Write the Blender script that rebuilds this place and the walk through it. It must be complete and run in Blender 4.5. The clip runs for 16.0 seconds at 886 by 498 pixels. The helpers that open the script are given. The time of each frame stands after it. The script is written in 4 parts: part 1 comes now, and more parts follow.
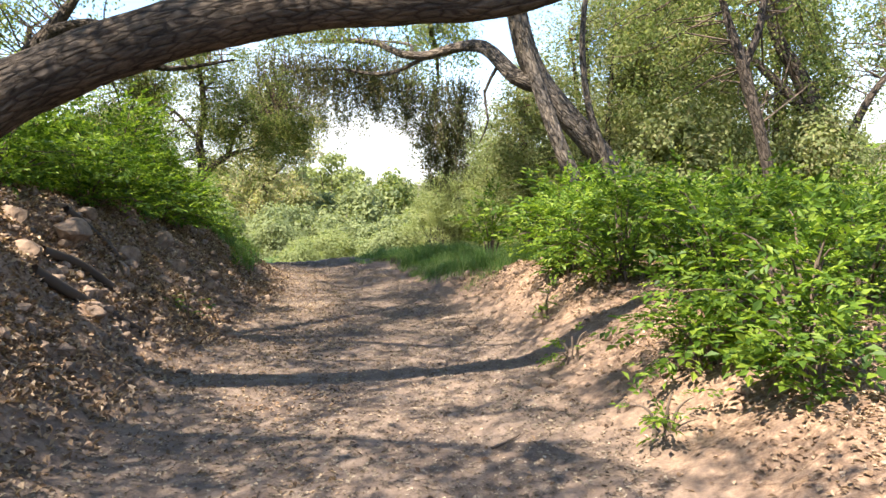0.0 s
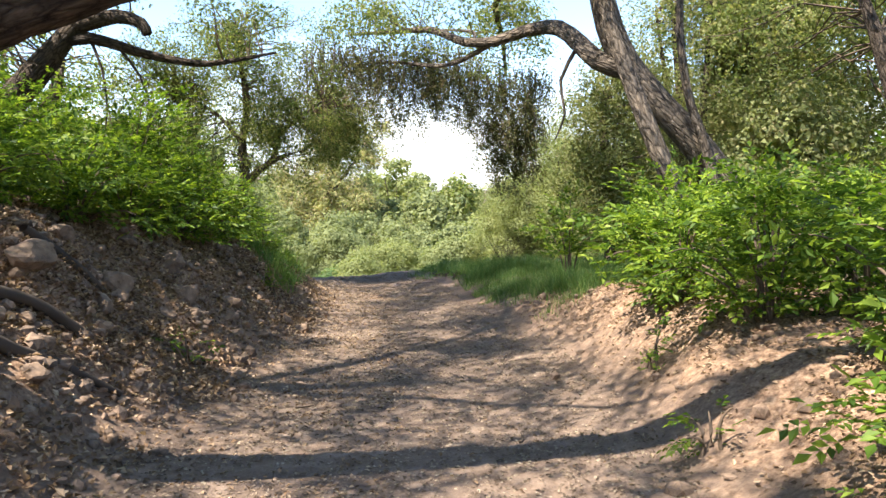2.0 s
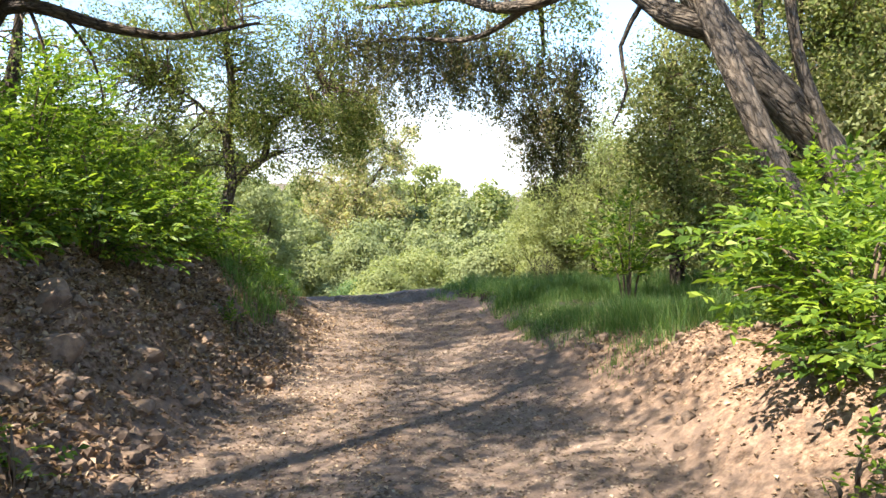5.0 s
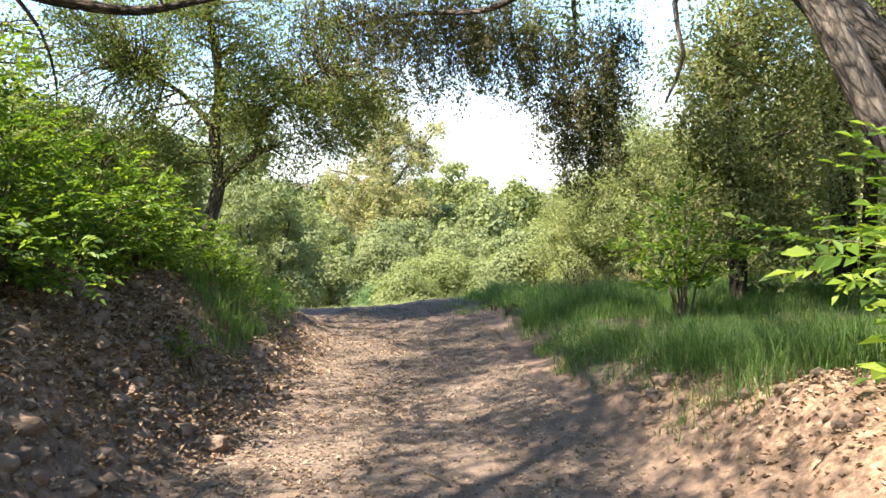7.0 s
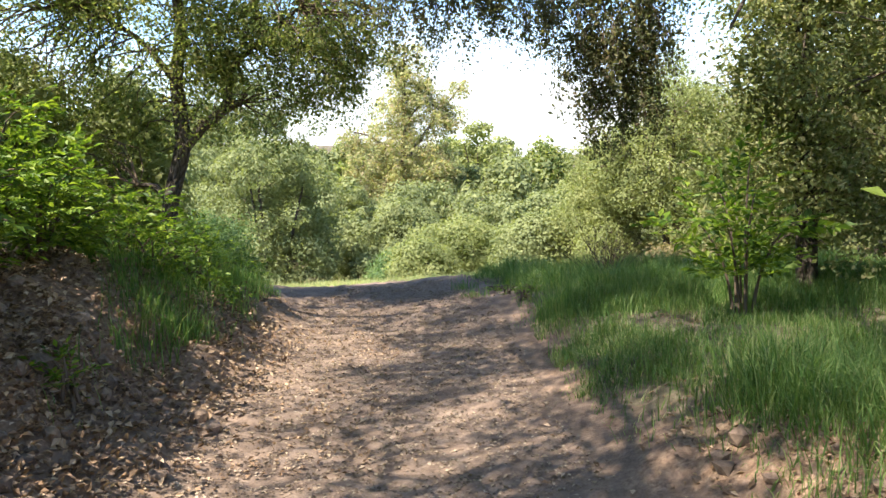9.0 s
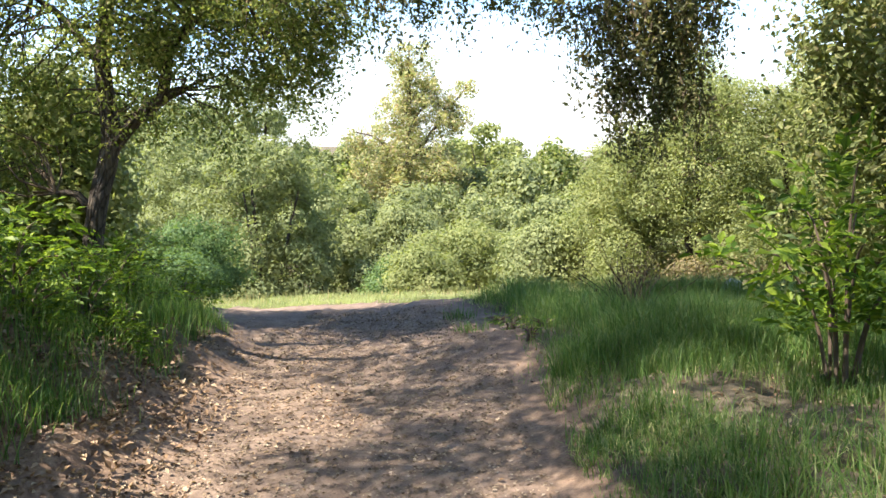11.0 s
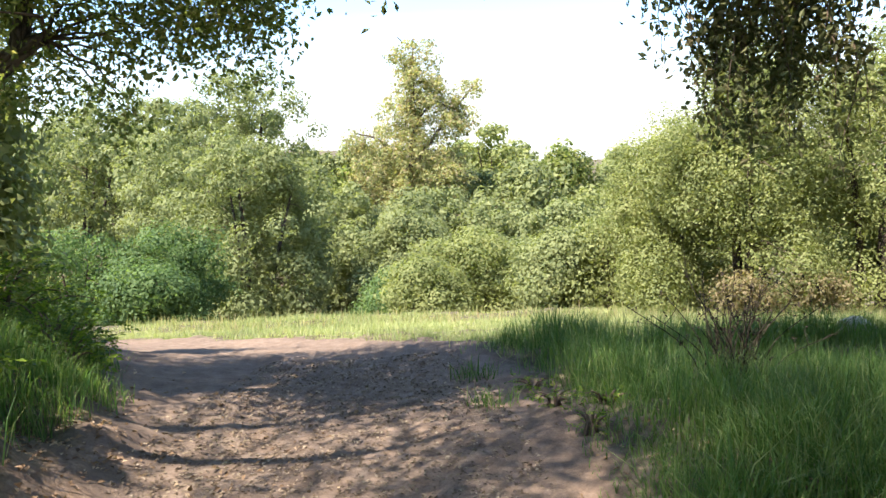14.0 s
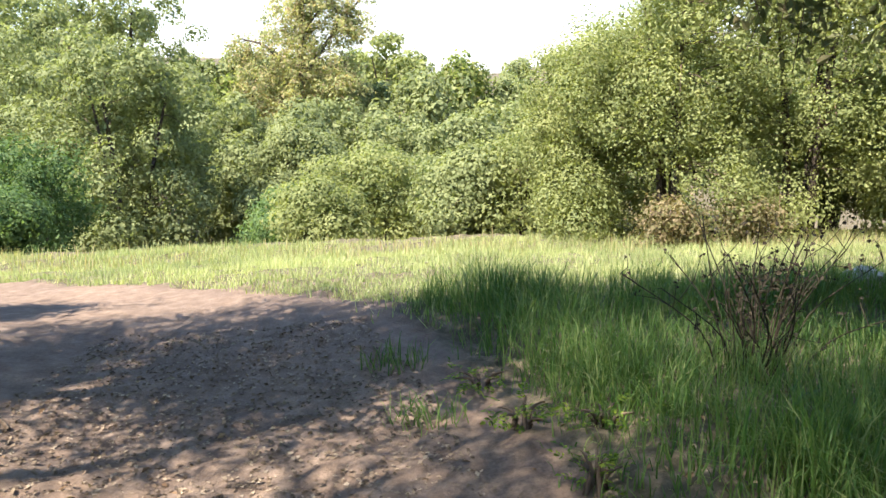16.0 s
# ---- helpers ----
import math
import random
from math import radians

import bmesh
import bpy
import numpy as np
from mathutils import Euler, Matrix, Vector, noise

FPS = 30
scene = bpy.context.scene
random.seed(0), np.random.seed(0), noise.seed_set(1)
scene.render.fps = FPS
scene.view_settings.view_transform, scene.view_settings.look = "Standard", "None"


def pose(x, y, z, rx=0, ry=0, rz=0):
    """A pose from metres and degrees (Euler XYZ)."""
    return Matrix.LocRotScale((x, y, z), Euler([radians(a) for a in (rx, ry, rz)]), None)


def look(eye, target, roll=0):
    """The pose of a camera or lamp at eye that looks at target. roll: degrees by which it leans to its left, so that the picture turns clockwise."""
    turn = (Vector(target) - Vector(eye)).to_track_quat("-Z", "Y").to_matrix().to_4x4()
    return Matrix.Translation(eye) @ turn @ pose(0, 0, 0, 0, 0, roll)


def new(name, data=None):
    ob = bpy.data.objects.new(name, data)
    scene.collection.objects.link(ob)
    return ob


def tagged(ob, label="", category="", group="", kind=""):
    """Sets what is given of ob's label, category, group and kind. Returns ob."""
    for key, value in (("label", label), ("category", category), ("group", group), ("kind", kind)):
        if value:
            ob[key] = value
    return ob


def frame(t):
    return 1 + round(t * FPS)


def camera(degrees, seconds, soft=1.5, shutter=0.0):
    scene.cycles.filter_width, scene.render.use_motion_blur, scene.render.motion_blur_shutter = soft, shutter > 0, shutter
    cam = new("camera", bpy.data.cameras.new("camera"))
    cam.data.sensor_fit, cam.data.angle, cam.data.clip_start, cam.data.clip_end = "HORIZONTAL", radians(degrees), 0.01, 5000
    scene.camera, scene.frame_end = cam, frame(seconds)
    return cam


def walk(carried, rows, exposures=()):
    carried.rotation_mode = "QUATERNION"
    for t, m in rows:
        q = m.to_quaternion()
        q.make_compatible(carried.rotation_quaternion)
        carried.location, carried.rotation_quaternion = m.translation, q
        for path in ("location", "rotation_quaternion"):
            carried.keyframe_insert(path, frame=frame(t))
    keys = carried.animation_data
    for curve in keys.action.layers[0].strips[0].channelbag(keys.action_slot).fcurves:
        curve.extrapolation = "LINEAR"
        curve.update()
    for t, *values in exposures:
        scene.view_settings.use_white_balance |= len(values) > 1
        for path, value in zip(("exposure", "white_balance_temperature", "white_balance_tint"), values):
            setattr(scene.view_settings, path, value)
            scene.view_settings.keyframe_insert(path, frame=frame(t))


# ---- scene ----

# ---- camera ----
PATH = [
    (0, (0.373, 0.896, 1.467), (0.516, 2.887, 1.344), -0.5),
    (0.5, (0.454, 1.344, 1.506), (0.594, 3.335, 1.385), -0.6),
    (1, (0.413, 1.883, 1.547), (0.512, 3.877, 1.43), -0.7),
    (1.5, (0.479, 2.369, 1.509), (0.51, 4.366, 1.395), -1.0),
    (2, (0.479, 2.903, 1.513), (0.451, 4.9, 1.406), -1.1),
    (2.5, (0.385, 3.43, 1.554), (0.347, 5.427, 1.451), -1.2),
    (3, (0.481, 3.875, 1.502), (0.438, 5.872, 1.4), -1.3),
    (3.5, (0.507, 4.351, 1.476), (0.45, 6.348, 1.378), -1.4),
    (4, (0.448, 4.903, 1.536), (0.374, 6.9, 1.443), -1.5),
    (4.2, (0.469, 5.075, 1.493), (0.388, 7.071, 1.401), -1.4),
    (6.3, (0.58, 6.801, 1.508), (0.428, 8.793, 1.429), -1.8),
    (6.5, (0.586, 6.988, 1.466), (0.427, 8.98, 1.386), -1.9),
    (7, (0.625, 7.471, 1.538), (0.439, 9.46, 1.448), -2.0),
    (7.5, (0.74, 7.893, 1.544), (0.531, 9.876, 1.381), -2.2),
    (8, (0.77, 8.28, 1.542), (0.547, 10.259, 1.352), -2.2),
    (8.5, (0.712, 8.807, 1.63), (0.472, 10.783, 1.44), -2.2),
    (9, (0.758, 9.288, 1.579), (0.5, 11.263, 1.394), -2.3),
    (9.2, (0.8, 9.471, 1.612), (0.533, 11.444, 1.432), -2.3),
    (11.3, (0.681, 11.49, 1.631), (0.399, 13.462, 1.45), -2.1),
    (11.5, (0.662, 11.66, 1.656), (0.377, 13.631, 1.476), -2.1),
    (12, (0.678, 12.119, 1.601), (0.391, 14.09, 1.422), -2.2),
    (12.5, (0.597, 12.587, 1.59), (0.31, 14.558, 1.412), -2.2),
    (13, (0.417, 13.058, 1.659), (0.128, 15.029, 1.486), -2.1),
    (13.5, (0.402, 13.508, 1.607), (0.112, 15.48, 1.435), -2.2),
    (14, (0.326, 13.979, 1.568), (0.035, 15.95, 1.398), -2.2),
    (14.5, (0.161, 14.466, 1.564), (-0.114, 16.439, 1.38), -2.3),
    (15, (0.18, 14.972, 1.509), (0.065, 16.948, 1.226), -1.9),
    (15.5, (0.131, 15.413, 1.504), (0.074, 17.377, 1.132), -1.7),
    (16, (-0.018, 15.849, 1.53), (-0.042, 17.809, 1.135), -1.3),
]
cam = camera(59.3, 16.0, soft=1.5)
walk(cam, [(t, look(eye, target, roll)) for t, eye, target, roll in PATH], exposures=[(0, 2.12), (2.5, 2.05), (4, 2.18), (6.5, 2.25), (9, 2.12), (12, 2.2), (14.5, 2.06), (16, 2.18)])

# ---- sky and sun ----
SUN_DIR = Vector((-0.44, -0.37, 0.82)).normalized()
SUN_ELEV = math.asin(SUN_DIR.z)
SUN_ROT = math.atan2(SUN_DIR.x, SUN_DIR.y)
world = bpy.data.worlds.new("sky")
scene.world = world
world.use_nodes = True
wn, wl = world.node_tree.nodes, world.node_tree.links
sky = wn.new("ShaderNodeTexSky")
sky.sky_type, sky.sun_disc = "NISHITA", False
sky.sun_elevation, sky.sun_rotation = SUN_ELEV, SUN_ROT
sky.dust_density, sky.air_density = 0.25, 1.0
# thin bright cloud, thicker towards the horizon
wtc = wn.new("ShaderNodeTexCoord")
wmap = wn.new("ShaderNodeMapping")
wmap.inputs["Scale"].default_value = (1.0, 1.0, 5.0)
wl.new(wtc.outputs["Generated"], wmap.inputs[0])
wno = wn.new("ShaderNodeTexNoise")
wno.inputs["Scale"].default_value, wno.inputs["Detail"].default_value = 1.6, 6
wl.new(wmap.outputs[0], wno.inputs["Vector"])
wsep = wn.new("ShaderNodeSeparateXYZ")
wl.new(wtc.outputs["Generated"], wsep.inputs[0])
wlow = wn.new("ShaderNodeMapRange")
wlow.inputs[1].default_value, wlow.inputs[2].default_value, wlow.inputs[3].default_value, wlow.inputs[4].default_value = 0.0, 0.26, 0.50, -0.28
wl.new(wsep.outputs["Z"], wlow.inputs[0])
wadd = wn.new("ShaderNodeMath")
wl.new(wno.outputs["Fac"], wadd.inputs[0])
wl.new(wlow.outputs[0], wadd.inputs[1])
wfac = wn.new("ShaderNodeMapRange")
wfac.inputs[1].default_value, wfac.inputs[2].default_value = 0.45, 0.95
wl.new(wadd.outputs[0], wfac.inputs[0])
wmix = wn.new("ShaderNodeMix")
wmix.data_type = "RGBA"
wmix.inputs[7].default_value = (2.6, 2.6, 2.6, 1)
wl.new(wfac.outputs[0], wmix.inputs[0])
wtint = wn.new("ShaderNodeMix")
wtint.data_type, wtint.blend_type = "RGBA", "MULTIPLY"
wtint.inputs[0].default_value = 1.0
wtint.inputs[7].default_value = (0.66, 0.71, 0.76, 1)
wl.new(sky.outputs[0], wtint.inputs[6])
wl.new(wtint.outputs[2], wmix.inputs[6])
wl.new(wmix.outputs[2], wn["Background"].inputs[0])
wn["Background"].inputs[1].default_value = 0.145
sun = new("sun", bpy.data.lights.new("sun", "SUN"))
sun.data.energy, sun.data.angle, sun.data.color = 4.7, radians(0.6), (1.0, 0.93, 0.82)
sun.matrix_world = look(SUN_DIR * 60, (0, 0, 0))


# ---- materials ----
def material(name):
    m = bpy.data.materials.new(name)
    m.use_nodes = True
    nt = m.node_tree
    return m, nt.nodes, nt.links, nt.nodes["Principled BSDF"]


def ramp(nodes, links, source, stops):
    r = nodes.new("ShaderNodeValToRGB")
    while len(r.color_ramp.elements) < len(stops):
        r.color_ramp.elements.new(0.5)
    for e, (p, c) in zip(r.color_ramp.elements, stops):
        e.position, e.color = p, (*c, 1)
    links.new(source, r.inputs[0])
    return r.outputs[0]


def noise_node(nodes, links, scale, detail=4, rough=0.6, stretch=None):
    tc = nodes.new("ShaderNodeNewGeometry").outputs["Position"]
    if stretch:
        mp = nodes.new("ShaderNodeMapping")
        mp.inputs["Scale"].default_value = stretch
        links.new(tc, mp.inputs[0])
        tc = mp.outputs[0]
    n = nodes.new("ShaderNodeTexNoise")
    n.inputs["Scale"].default_value, n.inputs["Detail"].default_value, n.inputs["Roughness"].default_value = scale, detail, rough
    links.new(tc, n.inputs["Vector"])
    return n.outputs["Fac"]


def mix(nodes, links, fac, a, b, mode="MIX"):
    m = nodes.new("ShaderNodeMix")
    m.data_type, m.blend_type = "RGBA", mode
    for sock, v in ((m.inputs[0], fac), (m.inputs[6], a), (m.inputs[7], b)):
        if isinstance(v, (int, float)):
            sock.default_value = v
        elif isinstance(v, tuple):
            sock.default_value = (*v, 1)
        else:
            links.new(v, sock)
    return m.outputs[2]


def bump(nodes, links, bsdf, height, strength, distance):
    b = nodes.new("ShaderNodeBump")
    b.inputs["Strength"].default_value, b.inputs["Distance"].default_value = strength, distance
    links.new(height, b.inputs["Height"])
    links.new(b.outputs[0], bsdf.inputs["Normal"])


def leaf_material(name, colours, trans=0.45, rough=0.5, patch=0.6):
    """Leaves: colour varied leaf by leaf and in patches, light passing through."""
    m, n, l, p = material(name)
    rnd = n.new("ShaderNodeNewGeometry").outputs["Random Per Island"]
    k = len(colours)
    colours = [tuple(1.3 * v for v in c) for c in colours]
    col = ramp(n, l, rnd, [(i / max(k - 1, 1), c) for i, c in enumerate(colours)])
    big = noise_node(n, l, patch, 3)
    tone = ramp(n, l, big, [(0.3, (0.75, 0.78, 0.7)), (0.7, (1.25, 1.2, 1.1))])
    col = mix(n, l, 1.0, col, tone, "MULTIPLY")
    l.new(col, p.inputs["Base Color"])
    p.inputs["Roughness"].default_value = rough + 0.15
    p.inputs["Specular IOR Level"].default_value = 0.25
    tr = n.new("ShaderNodeBsdfTranslucent")
    warm = mix(n, l, 1.0, col, (1.18, 1.22, 0.66), "MULTIPLY")
    l.new(warm, tr.inputs[0])
    ms = n.new("ShaderNodeMixShader")
    ms.inputs[0].default_value = trans
    l.new(p.outputs[0], ms.inputs[1])
    l.new(tr.outputs[0], ms.inputs[2])
    l.new(ms.outputs[0], n["Material Output"].inputs[0])
    return m


def bark_material(name, dark, light, scale=26.0):
    """Furrowed bark: ridges that run along the limb, by its own lengthwise coordinates."""
    m, n, l, p = material(name)
    at = n.new("ShaderNodeAttribute")
    at.attribute_name = "along"
    t1, t2 = n.new("ShaderNodeTexNoise"), n.new("ShaderNodeTexVoronoi")
    t1.inputs["Scale"].default_value, t1.inputs["Detail"].default_value, t1.inputs["Roughness"].default_value = scale, 7, 0.72
    t2.inputs["Scale"].default_value = scale * 0.8
    t2.feature = "DISTANCE_TO_EDGE"
    warp = n.new("ShaderNodeMix")
    warp.data_type = "VECTOR"
    warp.inputs[0].default_value = 0.025
    l.new(at.outputs["Vector"], t1.inputs["Vector"])
    l.new(at.outputs["Vector"], warp.inputs[4])
    l.new(t1.outputs["Color"], warp.inputs[5])
    l.new(warp.outputs[1], t2.inputs["Vector"])
    crack = ramp(n, l, t2.outputs["Distance"], [(0.0, (0, 0, 0)), (0.22, (1, 1, 1))])
    large = noise_node(n, l, 2.2, 4)
    col = ramp(n, l, t1.outputs["Fac"], [(0.32, dark), (0.66, light)])
    col = mix(n, l, 1.0, col, ramp(n, l, crack, [(0.0, (0.45, 0.43, 0.42)), (0.6, (1.05, 1.03, 1.0))]), "MULTIPLY")
    col = mix(n, l, 1.0, col, ramp(n, l, large, [(0.3, (0.65, 0.66, 0.68)), (0.7, (1.3, 1.22, 1.1))]), "MULTIPLY")
    l.new(col, p.inputs["Base Color"])
    p.inputs["Roughness"].default_value = 0.92
    p.inputs["Specular IOR Level"].default_value = 0.15
    hsum = n.new("ShaderNodeMath")
    hsum.operation = "MULTIPLY_ADD"
    l.new(crack, hsum.inputs[0])
    hsum.inputs[1].default_value = 0.6
    l.new(t1.outputs["Fac"], hsum.inputs[2])
    bump(n, l, p, hsum.outputs[0], 1.0, 0.035)
    return m


def ground_material():
    """Bare dirt, leaf mould and grassy soil, laid out by the sheet's own cover values."""
    m, n, l, p = material("ground")
    fine, mid, big = noise_node(n, l, 55, 5, 0.7), noise_node(n, l, 7, 5, 0.65), noise_node(n, l, 0.8, 4)
    dirt = ramp(n, l, mid, [(0.3, (0.125, 0.088, 0.067)), (0.5, (0.175, 0.127, 0.098)), (0.72, (0.245, 0.185, 0.146))])
    dirt = mix(n, l, 1.0, dirt, ramp(n, l, fine, [(0.3, (0.72, 0.7, 0.68)), (0.68, (1.18, 1.15, 1.1))]), "MULTIPLY")
    litter = ramp(n, l, noise_node(n, l, 26, 4, 0.75), [(0.32, (0.07, 0.042, 0.028)), (0.5, (0.20, 0.125, 0.08)), (0.68, (0.36, 0.25, 0.17))])
    soil = ramp(n, l, noise_node(n, l, 12, 5, 0.7), [(0.34, (0.05, 0.046, 0.026)), (0.5, (0.1, 0.082, 0.05)), (0.68, (0.2, 0.155, 0.108))])
    cover = n.new("ShaderNodeAttribute")
    cover.attribute_name = "cover"
    sep = n.new("ShaderNodeSeparateColor")
    l.new(cover.outputs["Color"], sep.inputs[0])

    def ragged(value):
        a = n.new("ShaderNodeMath")
        a.operation = "MULTIPLY_ADD"
        l.new(mid, a.inputs[0])
        a.inputs[1].default_value = 0.9
        l.new(value, a.inputs[2])
        r = n.new("ShaderNodeMapRange")
        r.inputs[1].default_value, r.inputs[2].default_value = 0.8, 1.1
        l.new(a.outputs[0], r.inputs[0])
        return r.outputs[0]

    col = mix(n, l, ragged(sep.outputs[0]), dirt, litter)
    col = mix(n, l, ragged(sep.outputs[1]), col, soil)
    col = mix(n, l, 1.0, col, ramp(n, l, big, [(0.3, (0.86, 0.86, 0.88)), (0.7, (1.1, 1.08, 1.05))]), "MULTIPLY")
    l.new(col, p.inputs["Base Color"])
    p.inputs["Roughness"].default_value = 0.95
    p.inputs["Specular IOR Level"].default_value = 0.2
    bump(n, l, p, fine, 0.6, 0.02)
    return m


GROUND = ground_material()
OAK_BARK = bark_material("oak_bark", (0.035, 0.028, 0.024), (0.135, 0.11, 0.092))
GREY_BARK = bark_material("grey_bark", (0.05, 0.042, 0.036), (0.20, 0.17, 0.145), 22.0)
TWIG = bark_material("twig_bark", (0.06, 0.045, 0.035), (0.15, 0.115, 0.09), 40.0)
OAK_LEAF = leaf_material("oak_leaf", [(0.06, 0.082, 0.028), (0.11, 0.14, 0.046), (0.175, 0.205, 0.07), (0.22, 0.2, 0.095)], 0.55)
DARK_LEAF = leaf_material("hanging_leaf", [(0.055, 0.06, 0.032), (0.10, 0.11, 0.05), (0.16, 0.14, 0.08)], 0.45)
DRY_LEAF = leaf_material("dry_hanging_leaf", [(0.15, 0.11, 0.07), (0.10, 0.10, 0.045), (0.22, 0.17, 0.11)], 0.5)
SHRUB_LEAF = leaf_material("shrub_leaf", [(0.032, 0.062, 0.011), (0.062, 0.11, 0.014), (0.112, 0.17, 0.02), (0.185, 0.235, 0.032)], 0.5, 0.36, 1.6)
DUSTY_LEAF = leaf_material("dusty_oak_leaf", [(0.085, 0.105, 0.045), (0.15, 0.17, 0.07), (0.215, 0.23, 0.105), (0.23, 0.2, 0.115)], 0.52, 0.45, 0.9)
OLIVE_LEAF = leaf_material("olive_leaf", [(0.135, 0.158, 0.064), (0.172, 0.19, 0.08), (0.21, 0.222, 0.1)], 0.5)
# far oak and sycamore colours are lightened to stand in for veiling haze
FAR_LEAF = leaf_material("far_oak_leaf", [(0.11, 0.13, 0.062), (0.15, 0.17, 0.08), (0.195, 0.21, 0.105)], 0.45, 0.6, 0.8)
SYC_LEAF = leaf_material("sycamore_leaf", [(0.18, 0.205, 0.09), (0.26, 0.26, 0.13), (0.3, 0.235, 0.155)], 0.5)
BLUE_LEAF = leaf_material("bluegreen_leaf", [(0.05, 0.09, 0.036), (0.08, 0.125, 0.05), (0.115, 0.165, 0.066)], 0.5)
GRASS = leaf_material("grass_blade", [(0.042, 0.088, 0.025), (0.068, 0.128, 0.034), (0.105, 0.165, 0.048), (0.18, 0.205, 0.1)], 0.55, 0.42, 0.9)
DRY_GRASS = leaf_material("meadow_grass", [(0.16, 0.2, 0.085), (0.24, 0.275, 0.13), (0.34, 0.335, 0.2)], 0.48, 0.6, 0.5)
LITTER = leaf_material("dead_leaf", [(0.05, 0.03, 0.02), (0.13, 0.08, 0.05), (0.22, 0.145, 0.098), (0.34, 0.255, 0.19)], 0.15, 0.7, 1.0)


CRUMB = leaf_material("leaf_crumb", [(0.06, 0.042, 0.032), (0.115, 0.083, 0.063), (0.17, 0.127, 0.098), (0.25, 0.2, 0.16)], 0.1, 0.8, 1.0)


def clod_material():
    m, n, l, p = material("dirt_clod")
    a = noise_node(n, l, 30, 5, 0.7)
    rnd = n.new("ShaderNodeNewGeometry").outputs["Random Per Island"]
    col = ramp(n, l, a, [(0.3, (0.07, 0.046, 0.032)), (0.7, (0.24, 0.165, 0.115))])
    col = mix(n, l, 1.0, col, ramp(n, l, rnd, [(0.0, (0.6, 0.6, 0.6)), (1.0, (1.4, 1.35, 1.3))]), "MULTIPLY")
    l.new(col, p.inputs["Base Color"])
    p.inputs["Roughness"].default_value = 0.95
    bump(n, l, p, a, 0.6, 0.015)
    return m


CLOD = clod_material()


def stone_material():
    m, n, l, p = material("stone")
    a, b = noise_node(n, l, 14, 6, 0.7), noise_node(n, l, 2.5, 3)
    col = ramp(n, l, a, [(0.3, (0.085, 0.055, 0.037)), (0.7, (0.27, 0.185, 0.125))])
    col = mix(n, l, 1.0, col, ramp(n, l, b, [(0.3, (0.7, 0.7, 0.7)), (0.7, (1.2, 1.15, 1.1))]), "MULTIPLY")
    l.new(col, p.inputs["Base Color"])
    p.inputs["Roughness"].default_value = 0.9
    bump(n, l, p, a, 0.7, 0.02)
    return m


STONE = stone_material()


# ---- mesh helpers ----
RNG = np.random.default_rng(7)


def mesh_data(name, v, f, mat, smooth=False):
    """A mesh from arrays of corners and of faces that all have the same number of sides."""
    me = bpy.data.meshes.new(name)
    v, f = np.asarray(v, np.float32), np.asarray(f, np.int32)
    me.vertices.add(len(v))
    me.vertices.foreach_set("co", v.ravel())
    k = f.shape[1]
    me.loops.add(f.size)
    me.loops.foreach_set("vertex_index", f.ravel())
    me.polygons.add(len(f))
    me.polygons.foreach_set("loop_start", np.arange(0, f.size, k, dtype=np.int32))
    me.polygons.foreach_set("loop_total", np.full(len(f), k, np.int32))
    me.polygons.foreach_set("use_smooth", np.full(len(f), smooth))
    me.materials.append(mat)
    me.update(calc_edges=True)
    return me


def part(name, v, f, mat, parent=None, label="", smooth=False):
    ob = new(name, mesh_data(name, v, f, mat, smooth))
    ob.parent = parent
    return tagged(ob, label)


def thing(name, x, y, z, label, category, group="", kind=""):
    ob = new(name)
    ob.location = (x, y, z)
    ob.empty_display_size = 0.2
    return tagged(ob, label, category, group, kind)


def join(pieces):
    """One pair of arrays out of several."""
    vs, fs, n = [], [], 0
    for v, f in pieces:
        vs.append(v)
        fs.append(np.asarray(f) + n)
        n += len(v)
    return np.concatenate(vs), np.concatenate(fs)


def spline(points, step):
    """Points along a smooth line through the given rows (x, y, z, radius)."""
    p = np.asarray(points, float)
    p = np.vstack([2 * p[0] - p[1], p, 2 * p[-1] - p[-2]])
    out = []
    for i in range(1, len(p) - 2):
        n = max(2, int(np.linalg.norm(p[i + 1, :3] - p[i, :3]) / step))
        for t in np.arange(n) / n:
            a, b, c, d = p[i - 1 : i + 3]
            out.append(0.5 * (2 * b + (c - a) * t + (2 * a - 5 * b + 4 * c - d) * t**2 + (3 * b - a - 3 * c + d) * t**3))
    out.append(p[-2])
    out = np.array(out)
    out[:, 3] = np.maximum(out[:, 3], 0.003)
    return out


